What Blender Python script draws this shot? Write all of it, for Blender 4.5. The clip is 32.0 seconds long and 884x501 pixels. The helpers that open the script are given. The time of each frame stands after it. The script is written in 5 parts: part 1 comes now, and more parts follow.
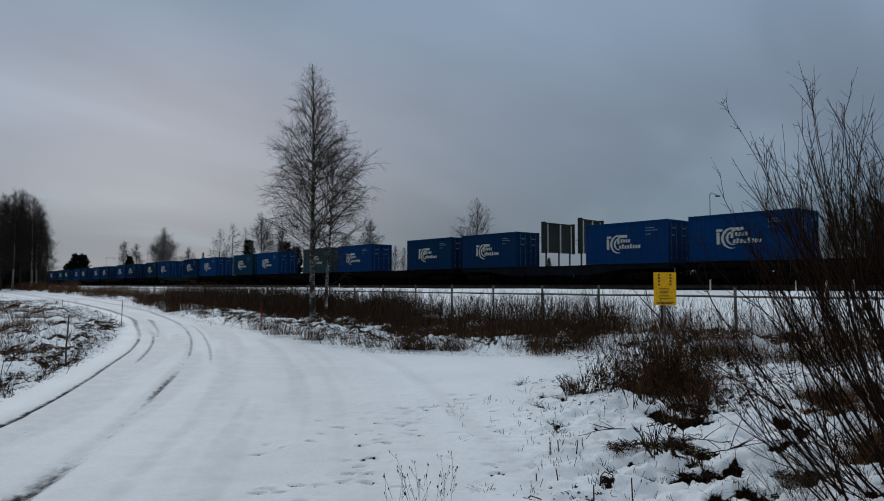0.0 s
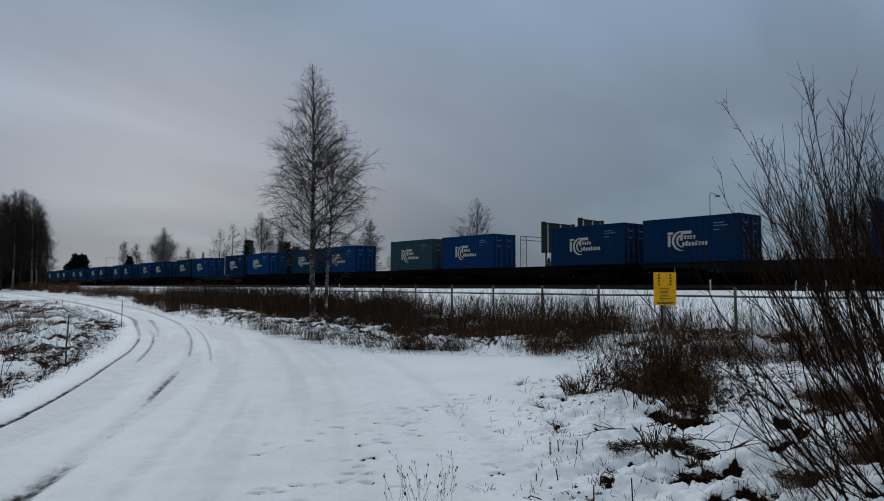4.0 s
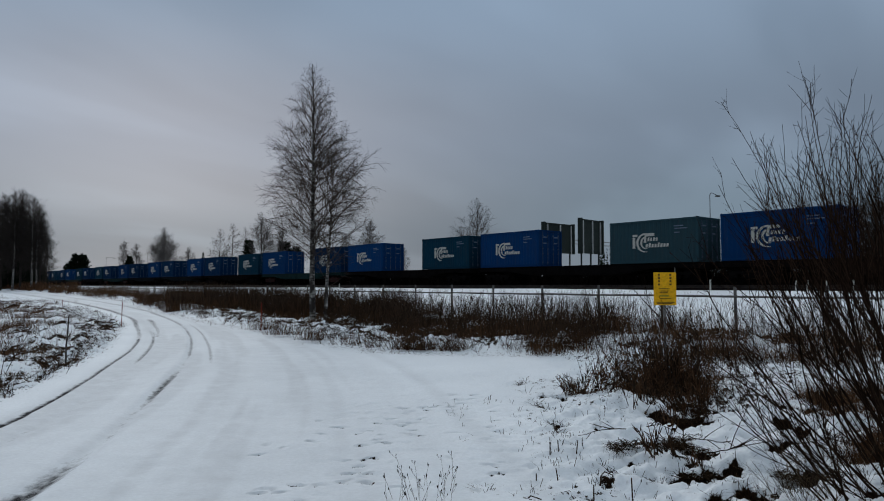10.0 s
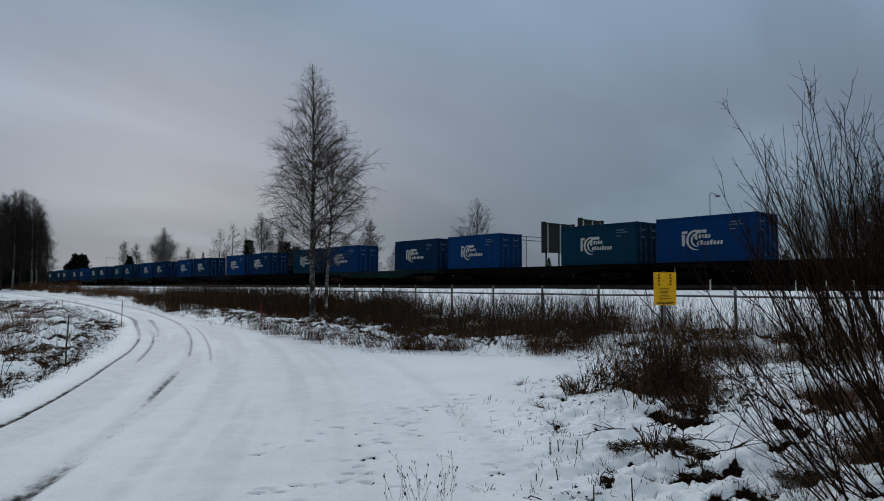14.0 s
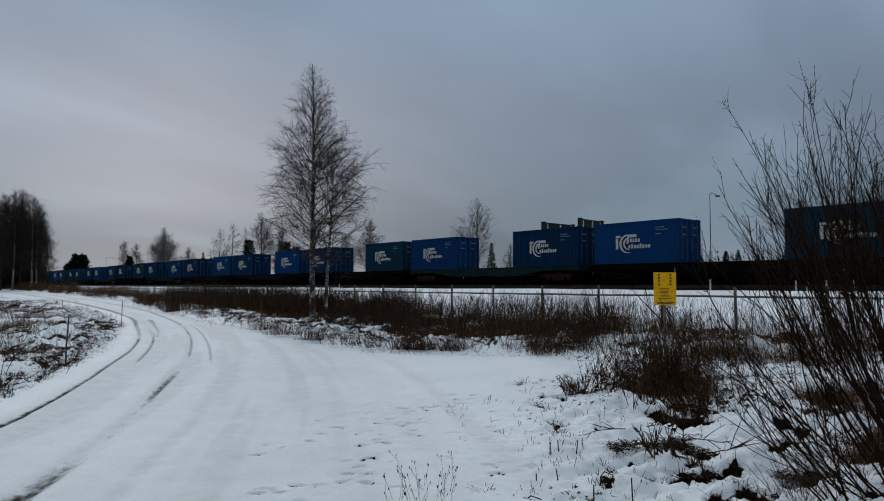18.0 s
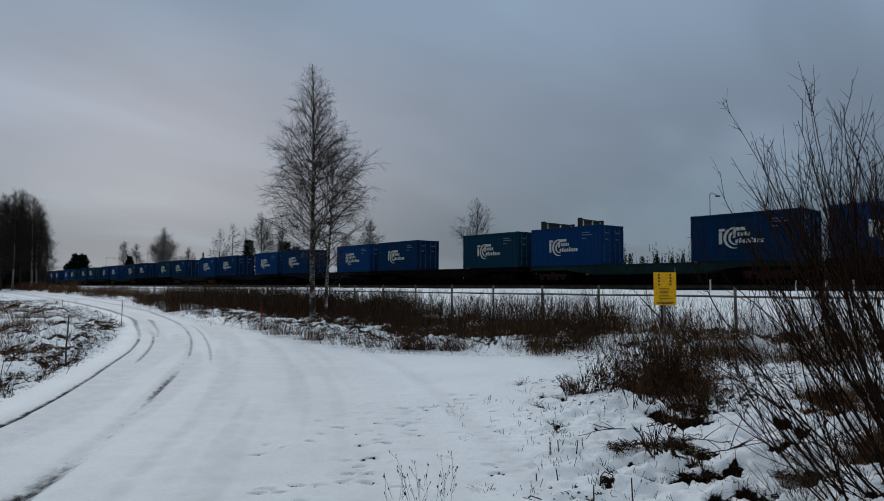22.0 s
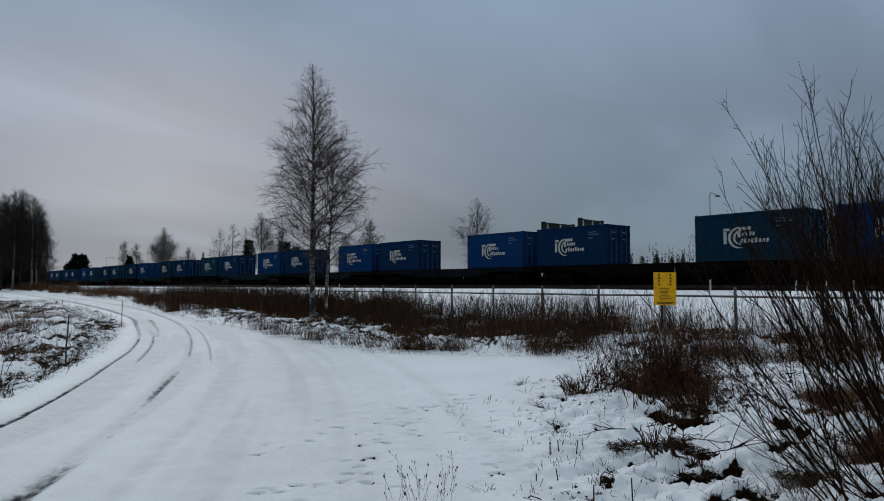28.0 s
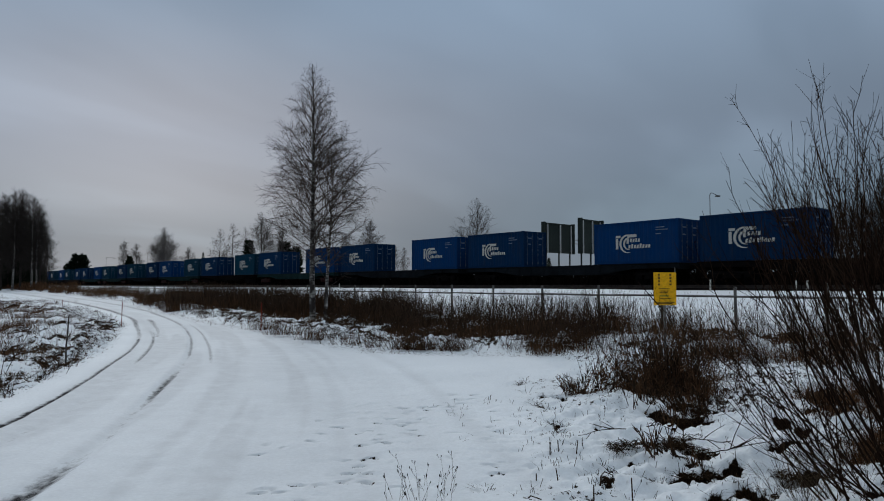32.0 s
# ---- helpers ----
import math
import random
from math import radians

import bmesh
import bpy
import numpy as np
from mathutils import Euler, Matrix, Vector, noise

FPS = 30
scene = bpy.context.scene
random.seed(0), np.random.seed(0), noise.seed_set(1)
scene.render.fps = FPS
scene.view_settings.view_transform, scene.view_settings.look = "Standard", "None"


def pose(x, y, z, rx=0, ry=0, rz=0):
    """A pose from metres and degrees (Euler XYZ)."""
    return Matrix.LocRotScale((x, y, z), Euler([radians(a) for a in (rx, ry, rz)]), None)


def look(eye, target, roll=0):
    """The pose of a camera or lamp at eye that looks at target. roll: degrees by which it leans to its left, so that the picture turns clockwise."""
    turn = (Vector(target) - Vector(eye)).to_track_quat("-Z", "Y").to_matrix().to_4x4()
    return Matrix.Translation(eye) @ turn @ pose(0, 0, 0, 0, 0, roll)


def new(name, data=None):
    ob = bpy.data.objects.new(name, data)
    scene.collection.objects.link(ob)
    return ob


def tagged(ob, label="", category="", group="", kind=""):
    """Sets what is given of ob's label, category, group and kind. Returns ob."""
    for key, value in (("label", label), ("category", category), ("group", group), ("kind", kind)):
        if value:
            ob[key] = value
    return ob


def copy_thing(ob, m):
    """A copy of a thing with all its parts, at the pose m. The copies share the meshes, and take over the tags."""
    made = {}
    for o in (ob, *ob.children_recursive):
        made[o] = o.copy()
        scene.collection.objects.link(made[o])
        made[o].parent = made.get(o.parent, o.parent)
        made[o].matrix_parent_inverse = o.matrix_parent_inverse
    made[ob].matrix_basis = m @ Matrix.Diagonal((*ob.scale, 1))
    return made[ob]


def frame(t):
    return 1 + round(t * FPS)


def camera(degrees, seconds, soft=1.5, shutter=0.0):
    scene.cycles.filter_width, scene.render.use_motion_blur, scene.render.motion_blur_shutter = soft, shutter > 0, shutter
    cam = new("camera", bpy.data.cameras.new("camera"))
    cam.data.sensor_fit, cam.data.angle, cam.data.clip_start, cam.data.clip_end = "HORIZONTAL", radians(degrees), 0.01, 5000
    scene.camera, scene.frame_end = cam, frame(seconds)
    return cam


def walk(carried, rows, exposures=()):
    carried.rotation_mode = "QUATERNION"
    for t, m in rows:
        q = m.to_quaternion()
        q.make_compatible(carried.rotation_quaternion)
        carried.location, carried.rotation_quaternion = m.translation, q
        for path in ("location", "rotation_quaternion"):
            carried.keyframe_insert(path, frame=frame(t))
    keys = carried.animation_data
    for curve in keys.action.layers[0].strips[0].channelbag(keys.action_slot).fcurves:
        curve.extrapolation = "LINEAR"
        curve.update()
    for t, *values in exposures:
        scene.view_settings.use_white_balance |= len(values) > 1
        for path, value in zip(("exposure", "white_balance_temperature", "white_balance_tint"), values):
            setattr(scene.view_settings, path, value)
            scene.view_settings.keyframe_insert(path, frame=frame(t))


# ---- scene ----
EYE = 1.6
cam = camera(65.93, 32.0, soft=1.0, shutter=0.5)
VIEW = look((0, 0, EYE), (0, 10, EYE + 10 * math.tan(radians(2.989))), 0.106)
walk(cam, [(0, VIEW), (32.0, VIEW)])

# ---- light: a low, heavy overcast sky, palest low down where the sun stands behind the cloud ----
SUN_AZ, SUN_EL = radians(-22), radians(16)
world = bpy.data.worlds.new("overcast")
scene.world = world
world.use_nodes = True
wt = world.node_tree
wt.nodes.clear()


def wnode(kind, operation="", blend=""):
    n = wt.nodes.new(kind)
    if operation:
        n.operation = operation
    if blend:
        n.data_type, n.blend_type = "RGBA", blend
    return n


def wmath(op, a, b=None, clamp=False):
    n = wnode("ShaderNodeMath", operation=op)
    n.use_clamp = clamp
    for i, v in enumerate((a, b)):
        if v is None:
            continue
        if isinstance(v, (int, float)):
            n.inputs[i].default_value = v
        else:
            wt.links.new(v, n.inputs[i])
    return n.outputs[0]


def wramp(fac, stops):
    n = wnode("ShaderNodeValToRGB")
    e = n.color_ramp.elements
    while len(e) < len(stops):
        e.new(0.5)
    for el, (p, c) in zip(e, stops):
        el.position, el.color = p, (*c, 1)
    n.color_ramp.interpolation = "EASE"
    wt.links.new(fac, n.inputs[0])
    return n.outputs[0]


def wmix(fac, a, b, kind="MIX"):
    n = wnode("ShaderNodeMix", blend=kind)
    for s, v in ((n.inputs[0], fac), (n.inputs[6], a), (n.inputs[7], b)):
        if isinstance(v, (int, float)):
            s.default_value = v
        elif isinstance(v, tuple):
            s.default_value = (*v, 1)
        else:
            wt.links.new(v, s)
    return n.outputs[2]


coord = wnode("ShaderNodeTexCoord").outputs["Generated"]
split = wnode("ShaderNodeSeparateXYZ")
wt.links.new(coord, split.inputs[0])
up = wmath("MAXIMUM", split.outputs[2], 0.0)
# cloud sheets seen edge on: the direction laid out on a flat cloud deck
deck = wnode("ShaderNodeVectorMath", operation="DIVIDE")
comb = wnode("ShaderNodeCombineXYZ")
den = wmath("ADD", up, 0.16)
for i in range(3):
    wt.links.new(den, comb.inputs[i])
wt.links.new(coord, deck.inputs[0])
wt.links.new(comb.outputs[0], deck.inputs[1])
turn = wnode("ShaderNodeMapping")
turn.inputs["Rotation"].default_value = (0, 0, radians(34))
pull = wnode("ShaderNodeMapping")
pull.inputs["Location"].default_value = (3.784, 0.665, 0.0)
pull.inputs["Scale"].default_value = (1.0, 0.36, 0.0)
wt.links.new(deck.outputs[0], turn.inputs[0])
wt.links.new(turn.outputs[0], pull.inputs[0])
cloud = wnode("ShaderNodeTexNoise")
cloud.inputs["Scale"].default_value = 0.75
cloud.inputs["Detail"].default_value = 4.0
cloud.inputs["Roughness"].default_value = 0.48
cloud.inputs["Distortion"].default_value = 0.35
wt.links.new(pull.outputs[0], cloud.inputs[0])
sunward = wnode("ShaderNodeVectorMath", operation="DOT_PRODUCT")
wt.links.new(coord, sunward.inputs[0])
sunward.inputs[1].default_value = (math.sin(SUN_AZ) * math.cos(SUN_EL), math.cos(SUN_AZ) * math.cos(SUN_EL), math.sin(SUN_EL))
glow = wmath("POWER", wmath("MAXIMUM", sunward.outputs["Value"], 0.0), 12.0)
height = wramp(up, [(0.0, (0.172, 0.214, 0.262)), (0.10, (0.144, 0.194, 0.246)), (0.22, (0.178, 0.230, 0.303)), (0.40, (0.244, 0.328, 0.442)), (0.62, (0.48, 0.545, 0.62)), (1.0, (0.60, 0.655, 0.71))])
tone = wramp(cloud.outputs[0], [(0.33, (0.78, 0.79, 0.80)), (0.49, (1.0, 1.0, 1.0)), (0.63, (1.26, 1.26, 1.25))])
grey = wmix(1.0, height, tone, "MULTIPLY")
low = wramp(up, [(0.0, (0.35, 0.35, 0.35)), (0.045, (0.5, 0.5, 0.5)), (0.12, (1, 1, 1)), (0.22, (0.72, 0.72, 0.72)), (0.42, (0, 0, 0))])
warm = wmix(wmath("MULTIPLY", glow, low), (0, 0, 0), (0.245, 0.222, 0.224))
veil = wmix(1.0, grey, warm, "ADD")
sky = wnode("ShaderNodeTexSky")
sky.sky_type, sky.sun_disc = "NISHITA", False
sky.sun_elevation, sky.sun_rotation = SUN_EL, SUN_AZ
sky.dust_density, sky.air_density = 1.0, 1.0
blue = wmix(1.0, sky.outputs[0], (0.09, 0.09, 0.09), "MULTIPLY")
both = wmix(0.985, blue, veil)
back = wnode("ShaderNodeBackground")
back.inputs[1].default_value = 1.0
wt.links.new(both, back.inputs[0])
out = wnode("ShaderNodeOutputWorld")
wt.links.new(back.outputs[0], out.inputs[0])

sun = new("sun", bpy.data.lights.new("sun", "SUN"))
sun.data.energy, sun.data.angle, sun.data.color = 0.92, radians(32), (1.0, 0.97, 0.94)
sun.matrix_world = look((-math.sin(SUN_AZ) * -50, math.cos(SUN_AZ) * 50, 50 * math.tan(radians(30))), (0, 0, 0))
scene.view_settings.exposure = 0.0

# ---- materials ----


class Mat:
    """A small builder of node materials."""

    def __init__(self, name, rough=0.7, metal=0.0, spec=0.3):
        self.m = bpy.data.materials.new(name)
        self.m.use_nodes = True
        self.t = self.m.node_tree
        self.b = self.t.nodes["Principled BSDF"]
        self.b.inputs["Roughness"].default_value = rough
        self.b.inputs["Metallic"].default_value = metal
        self.b.inputs["Specular IOR Level"].default_value = spec
        self.pos = self.node("ShaderNodeTexCoord").outputs["Object"]

    def node(self, kind):
        return self.t.nodes.new(kind)

    def put(self, sock, v):
        if isinstance(v, (int, float)):
            sock.default_value = v
        elif isinstance(v, tuple):
            sock.default_value = (*v, 1) if len(v) == 3 and sock.type == "RGBA" else v
        else:
            self.t.links.new(v, sock)

    def noise(self, scale, detail=3.0, rough=0.55, squash=(1, 1, 1), distort=0.0):
        n = self.node("ShaderNodeTexNoise")
        mp = self.node("ShaderNodeMapping")
        mp.inputs["Scale"].default_value = squash
        self.t.links.new(self.pos, mp.inputs[0])
        self.t.links.new(mp.outputs[0], n.inputs[0])
        n.inputs["Scale"].default_value = scale
        n.inputs["Detail"].default_value = detail
        n.inputs["Roughness"].default_value = rough
        n.inputs["Distortion"].default_value = distort
        return n.outputs[0]

    def ramp(self, fac, stops, kind="LINEAR"):
        n = self.node("ShaderNodeValToRGB")
        e = n.color_ramp.elements
        while len(e) < len(stops):
            e.new(0.5)
        for el, (p, c) in zip(e, stops):
            el.position = p
            el.color = (*c, 1) if isinstance(c, tuple) else (c, c, c, 1)
        n.color_ramp.interpolation = kind
        self.put(n.inputs[0], fac)
        return n.outputs[0]

    def mix(self, fac, a, b, kind="MIX"):
        n = self.node("ShaderNodeMix")
        n.data_type, n.blend_type = "RGBA", kind
        self.put(n.inputs[0], fac)
        self.put(n.inputs[6], a)
        self.put(n.inputs[7], b)
        return n.outputs[2]

    def math(self, op, a, b=0.0, clamp=False):
        n = self.node("ShaderNodeMath")
        n.operation, n.use_clamp = op, clamp
        self.put(n.inputs[0], a)
        self.put(n.inputs[1], b)
        return n.outputs[0]

    def attr(self, name):
        n = self.node("ShaderNodeAttribute")
        n.attribute_name = name
        return n.outputs["Fac"]

    def random(self):
        return self.node("ShaderNodeObjectInfo").outputs["Random"]

    def island(self):
        return self.node("ShaderNodeNewGeometry").outputs["Random Per Island"]

    def colour(self, v):
        self.put(self.b.inputs["Base Color"], v)

    def rough(self, v):
        self.put(self.b.inputs["Roughness"], v)

    def bump(self, h, strength=0.3, dist=0.02):
        n = self.node("ShaderNodeBump")
        n.inputs["Strength"].default_value = strength
        n.inputs["Distance"].default_value = dist
        self.put(n.inputs["Height"], h)
        self.t.links.new(n.outputs[0], self.b.inputs["Normal"])


def plain(name, c, rough=0.7, metal=0.0, spec=0.12, vary=0.25, scale=6.0, bump=0.15):
    """A painted, wooden or metal surface with blotches, grain and a little relief."""
    k = Mat(name, rough, metal, spec)
    lo, hi = tuple(x * (1 - vary) for x in c), tuple(min(1, x * (1 + vary)) for x in c)
    big = k.ramp(k.noise(scale * 0.25, 4), [(0.3, lo), (0.7, hi)])
    fine = k.ramp(k.noise(scale * 5, 3), [(0.3, 0.8), (0.7, 1.12)])
    k.colour(k.mix(1.0, big, fine, "MULTIPLY"))
    k.rough(k.ramp(k.noise(scale, 3), [(0.2, max(0.05, rough - 0.12)), (0.8, min(1, rough + 0.12))]))
    if bump:
        k.bump(k.noise(scale * 6, 4), bump, 0.01)
    return k.m


def strands(name, a, b, c, rough=0.85):
    """Dry stalks and twigs: every strand takes its own tone."""
    k = Mat(name, 1.0, 0, 0.0)
    tone = k.ramp(k.island(), [(0.0, a), (0.5, b), (1.0, c)])
    k.colour(k.mix(1.0, tone, k.ramp(k.noise(40, 2), [(0.3, 0.75), (0.7, 1.15)]), "MULTIPLY"))
    return k.m


def paint(name, c, dirt=0.5):
    """Weathered container paint: chalky fading, rain streaks and rust at the seams."""
    k = Mat(name, 0.8, 0, 0.03)
    tone = k.ramp(k.random(), [(0.0, tuple(x * 0.86 for x in c)), (1.0, tuple(x * 1.12 for x in c))])
    fade = k.mix(k.math("MULTIPLY", k.ramp(k.noise(0.9, 5), [(0.35, 0.0), (0.75, 1.0)]), 0.35), tone, tuple(min(1, x * 0.7 + 0.008) for x in c))
    streak = k.ramp(k.noise(2.2, 4, 0.6, (4.5, 4.5, 0.22)), [(0.52, 0.0), (0.78, 1.0)])
    grime = k.mix(k.math("MULTIPLY", streak, dirt), fade, (0.035, 0.033, 0.032))
    rust = k.ramp(k.noise(7.0, 5, 0.65), [(0.68, 0.0), (0.74, 1.0)])
    k.colour(k.mix(k.math("MULTIPLY", rust, 0.55), grime, (0.10, 0.045, 0.02)))
    k.rough(k.ramp(k.noise(3, 3), [(0.3, 0.62), (0.7, 0.85)]))
    k.bump(k.noise(14, 4), 0.12, 0.01)
    return k.m


def snow_ground():
    k = Mat("snow", 0.75, 0, 0.25)
    bare, litter = k.attr("bare"), k.attr("litter")
    soft = k.ramp(k.noise(0.35, 5), [(0.3, (0.680, 0.724, 0.758)), (0.7, (0.781, 0.825, 0.857))])
    grain = k.ramp(k.noise(26, 4, 0.65), [(0.25, 0.88), (0.75, 1.04)])
    snow = k.mix(1.0, soft, grain, "MULTIPLY")
    # gravel shows where wheels have pressed the snow away
    g = k.ramp(k.noise(60, 4, 0.7), [(0.3, (0.010, 0.010, 0.0105)), (0.7, (0.046, 0.046, 0.048))])
    patch = k.math("ADD", bare, k.math("MULTIPLY", k.math("SUBTRACT", k.noise(13.0, 5, 0.7, (1.0, 0.35, 1.0)), 0.5), 0.95))
    worn = k.math("MULTIPLY", k.ramp(patch, [(0.34, 0.0), (0.74, 1.0)]), k.ramp(bare, [(0.03, 0.0), (0.2, 1.0)]))
    pressed = k.math("MULTIPLY", k.attr("pack"), k.ramp(k.noise(3.0, 5, 0.6), [(0.3, 0.45), (0.7, 1.0)]))
    snow = k.mix(pressed, snow, (0.44, 0.462, 0.485))
    c = k.mix(worn, snow, g)
    # dead leaves and matted grass that stick out of the thin snow
    brown = k.ramp(k.noise(18, 4, 0.7), [(0.3, (0.007, 0.0048, 0.003)), (0.55, (0.026, 0.017, 0.011)), (0.75, (0.085, 0.056, 0.036))])
    p2 = k.math("ADD", litter, k.math("MULTIPLY", k.math("SUBTRACT", k.noise(11.0, 6, 0.72), 0.5), 3.6))
    lit = k.math("MULTIPLY", k.ramp(p2, [(0.50, 0.0), (0.60, 1.0)]), k.ramp(litter, [(0.02, 0.0), (0.15, 1.0)]))
    c = k.mix(lit, c, brown)
    # dark matted growth, with the shade under snow caps put into its colour
    hole = k.math("ADD", k.attr("soil_shade"), k.math("MULTIPLY", k.math("SUBTRACT", k.noise(30.0, 5, 0.7), 0.5), 0.9))
    hole = k.math("MULTIPLY", k.ramp(hole, [(0.42, 0.0), (0.52, 1.0)]), k.ramp(k.attr("soil_shade"), [(0.05, 0.0), (0.2, 1.0)]))
    peat_shade = k.ramp(k.noise(35, 4, 0.7), [(0.3, (0.004, 0.0026, 0.002)), (0.6, (0.012, 0.0074, 0.0045)), (0.78, (0.040, 0.025, 0.015))])
    k.colour(k.mix(hole, c, peat_shade))
    k.put(k.b.inputs["Specular IOR Level"], k.math("MULTIPLY", k.math("SUBTRACT", 1.0, k.math("MAXIMUM", hole, k.math("MAXIMUM", lit, worn))), 0.25))
    k.bump(k.math("ADD", k.math("MULTIPLY", k.noise(2.2, 5), 1.0), k.math("MULTIPLY", k.noise(22, 5, 0.65), 0.18)), 0.6, 0.06)
    return k.m


def gravel_mat():
    k = Mat("ballast", 1.0, 0, 0.0)
    v = k.node("ShaderNodeTexVoronoi")
    v.inputs["Scale"].default_value = 14
    k.t.links.new(k.pos, v.inputs[0])
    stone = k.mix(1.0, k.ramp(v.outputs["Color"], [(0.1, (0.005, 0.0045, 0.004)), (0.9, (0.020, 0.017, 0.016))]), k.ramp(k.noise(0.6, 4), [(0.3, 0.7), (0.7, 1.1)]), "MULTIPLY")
    k.colour(stone)
    k.bump(v.outputs["Distance"], 0.8, 0.04)
    return k.m


def birch_bark():
    k = Mat("birch_bark", 0.8, 0, 0.2)
    band = k.ramp(k.noise(5, 5, 0.65, (1, 1, 3.2)), [(0.42, (0.02, 0.017, 0.015)), (0.55, (0.42, 0.40, 0.37))])
    crack = k.ramp(k.noise(3, 4, 0.6, (1, 1, 0.7)), [(0.38, 0.0), (0.58, 1.0)])
    k.colour(k.mix(crack, band, (0.028, 0.023, 0.020)))
    k.bump(k.noise(16, 5, 0.6, (1, 1, 2)), 0.6, 0.02)
    return k.m


SNOW = snow_ground()
BALLAST = gravel_mat()
BIRCH_BARK = birch_bark()
DARK_BARK = plain("dark_bark", (0.030, 0.024, 0.020), 0.9, scale=9, bump=0.5)
TWIG = strands("twigs", (0.026, 0.020, 0.018), (0.055, 0.043, 0.038), (0.095, 0.076, 0.066))
WILLOW = strands("willow_bark", (0.009, 0.0052, 0.0038), (0.018, 0.0104, 0.0072), (0.037, 0.022, 0.0145))
GROVE = strands("grove_twigs", (0.020, 0.017, 0.015), (0.035, 0.029, 0.026), (0.055, 0.047, 0.042))
# twigs of distant trees, paler than near ones: haze is put into the colour
HAZED_TWIG = strands("hazed_far_twigs", (0.06, 0.054, 0.052), (0.09, 0.081, 0.077), (0.12, 0.108, 0.102))
HAZED_PALE_TWIG = strands("hazed_pale_far_twigs", (0.11, 0.098, 0.094), (0.15, 0.134, 0.128), (0.19, 0.17, 0.162))
NEEDLE = strands("needles", (0.006, 0.010, 0.006), (0.011, 0.017, 0.010), (0.018, 0.025, 0.015))
GRASS = strands("dry_grass", (0.019, 0.010, 0.006), (0.070, 0.036, 0.0195), (0.160, 0.090, 0.050))
STALK = strands("dry_stalks", (0.014, 0.009, 0.0062), (0.033, 0.021, 0.0145), (0.083, 0.056, 0.038))
MATTED = strands("matted_grass", (0.008, 0.0048, 0.003), (0.020, 0.0118, 0.0068), (0.056, 0.034, 0.019))
STRAW = strands("straw", (0.020, 0.014, 0.010), (0.055, 0.038, 0.025), (0.15, 0.11, 0.07))
NEAR_BLACK = strands("near_black_strands", (0.003, 0.0025, 0.002), (0.006, 0.005, 0.004), (0.010, 0.008, 0.007))
BLUE = paint("blue_paint", (0.0013, 0.030, 0.104), 0.4)
DEEP = paint("deep_blue_paint", (0.001, 0.020, 0.060), 0.5)
TEAL = paint("faded_teal_paint", (0.002, 0.027, 0.050), 0.5)
GREYTEAL = paint("grey_teal_paint", (0.022, 0.052, 0.065), 0.45)
WHITE = plain("white_lettering", (0.44, 0.435, 0.40), 0.6, vary=0.12, scale=3, bump=0)
FADED = plain("faded_lettering", (0.10, 0.13, 0.18), 0.7, vary=0.3, scale=6, bump=0)
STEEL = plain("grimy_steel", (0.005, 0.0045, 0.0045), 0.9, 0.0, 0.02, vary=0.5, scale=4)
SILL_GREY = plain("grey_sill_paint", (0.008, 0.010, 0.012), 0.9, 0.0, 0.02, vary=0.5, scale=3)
SILL_GREEN = plain("green_sill_paint", (0.009, 0.022, 0.022), 0.85, 0.0, 0.03, vary=0.4, scale=3)
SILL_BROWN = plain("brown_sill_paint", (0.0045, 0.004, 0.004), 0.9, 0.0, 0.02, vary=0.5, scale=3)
RODS = plain("galvanised_rods", (0.06, 0.085, 0.13), 0.6, 0.2, vary=0.3)
RUST_RED = plain("rust_red_bogie", (0.022, 0.006, 0.005), 0.8, vary=0.4)
RAIL = plain("rail_steel", (0.05, 0.04, 0.035), 0.5, 0.6, vary=0.4, scale=8)
SLEEPER = plain("concrete_sleeper", (0.06, 0.055, 0.05), 0.9, scale=6)
GALV = plain("weathered_grey_post", (0.13, 0.125, 0.118), 0.75, 0.1, vary=0.3, scale=8)
YELLOW = plain("yellow_sign_sheet", (0.76, 0.39, 0.010), 0.5, vary=0.10, scale=5, bump=0.04)
INK = plain("dark_print", (0.075, 0.048, 0.014), 0.6, vary=0.2, bump=0)
GREEN_INK = plain("green_print", (0.16, 0.20, 0.03), 0.6, vary=0.2, bump=0)
ORANGE = plain("orange_marker", (0.16, 0.022, 0.011), 0.6, vary=0.2, scale=8)
POLE_WOOD = plain("grey_stake", (0.045, 0.038, 0.034), 0.85, scale=10)
PANEL = plain("billboard_back", (0.022, 0.030, 0.026), 0.7, vary=0.25, scale=1)
PANEL_RIB = plain("billboard_rib", (0.42, 0.43, 0.42), 0.6, vary=0.2, scale=2)
LAMP = plain("lamp_grey", (0.08, 0.085, 0.09), 0.5, 0.4)

# ---- plan: the railway runs past at a slant; s along it, w across it from the camera ----
YAW = radians(50.797)
U = Vector((math.cos(YAW), -math.sin(YAW), 0))
N = Vector((math.sin(YAW), math.cos(YAW), 0))
NEAR_SIDE = 35.48
CENTRE = NEAR_SIDE + 1.219
RAIL_TOP = 1.697
FENCE_W = 18.15


def on_track(s, w, z):
    p = N * w + U * s
    return pose(p.x, p.y, z, 0, 0, -50.797)


def part(name, bm, mat, parent=None, label="", smooth=False):
    me = bpy.data.meshes.new(name)
    bm.to_mesh(me)
    bm.free()
    me.materials.append(mat)
    if smooth:
        me.shade_smooth()
    ob = new(name, me)
    if parent is not None:
        ob.parent = parent
    if label:
        tagged(ob, label)
    return ob


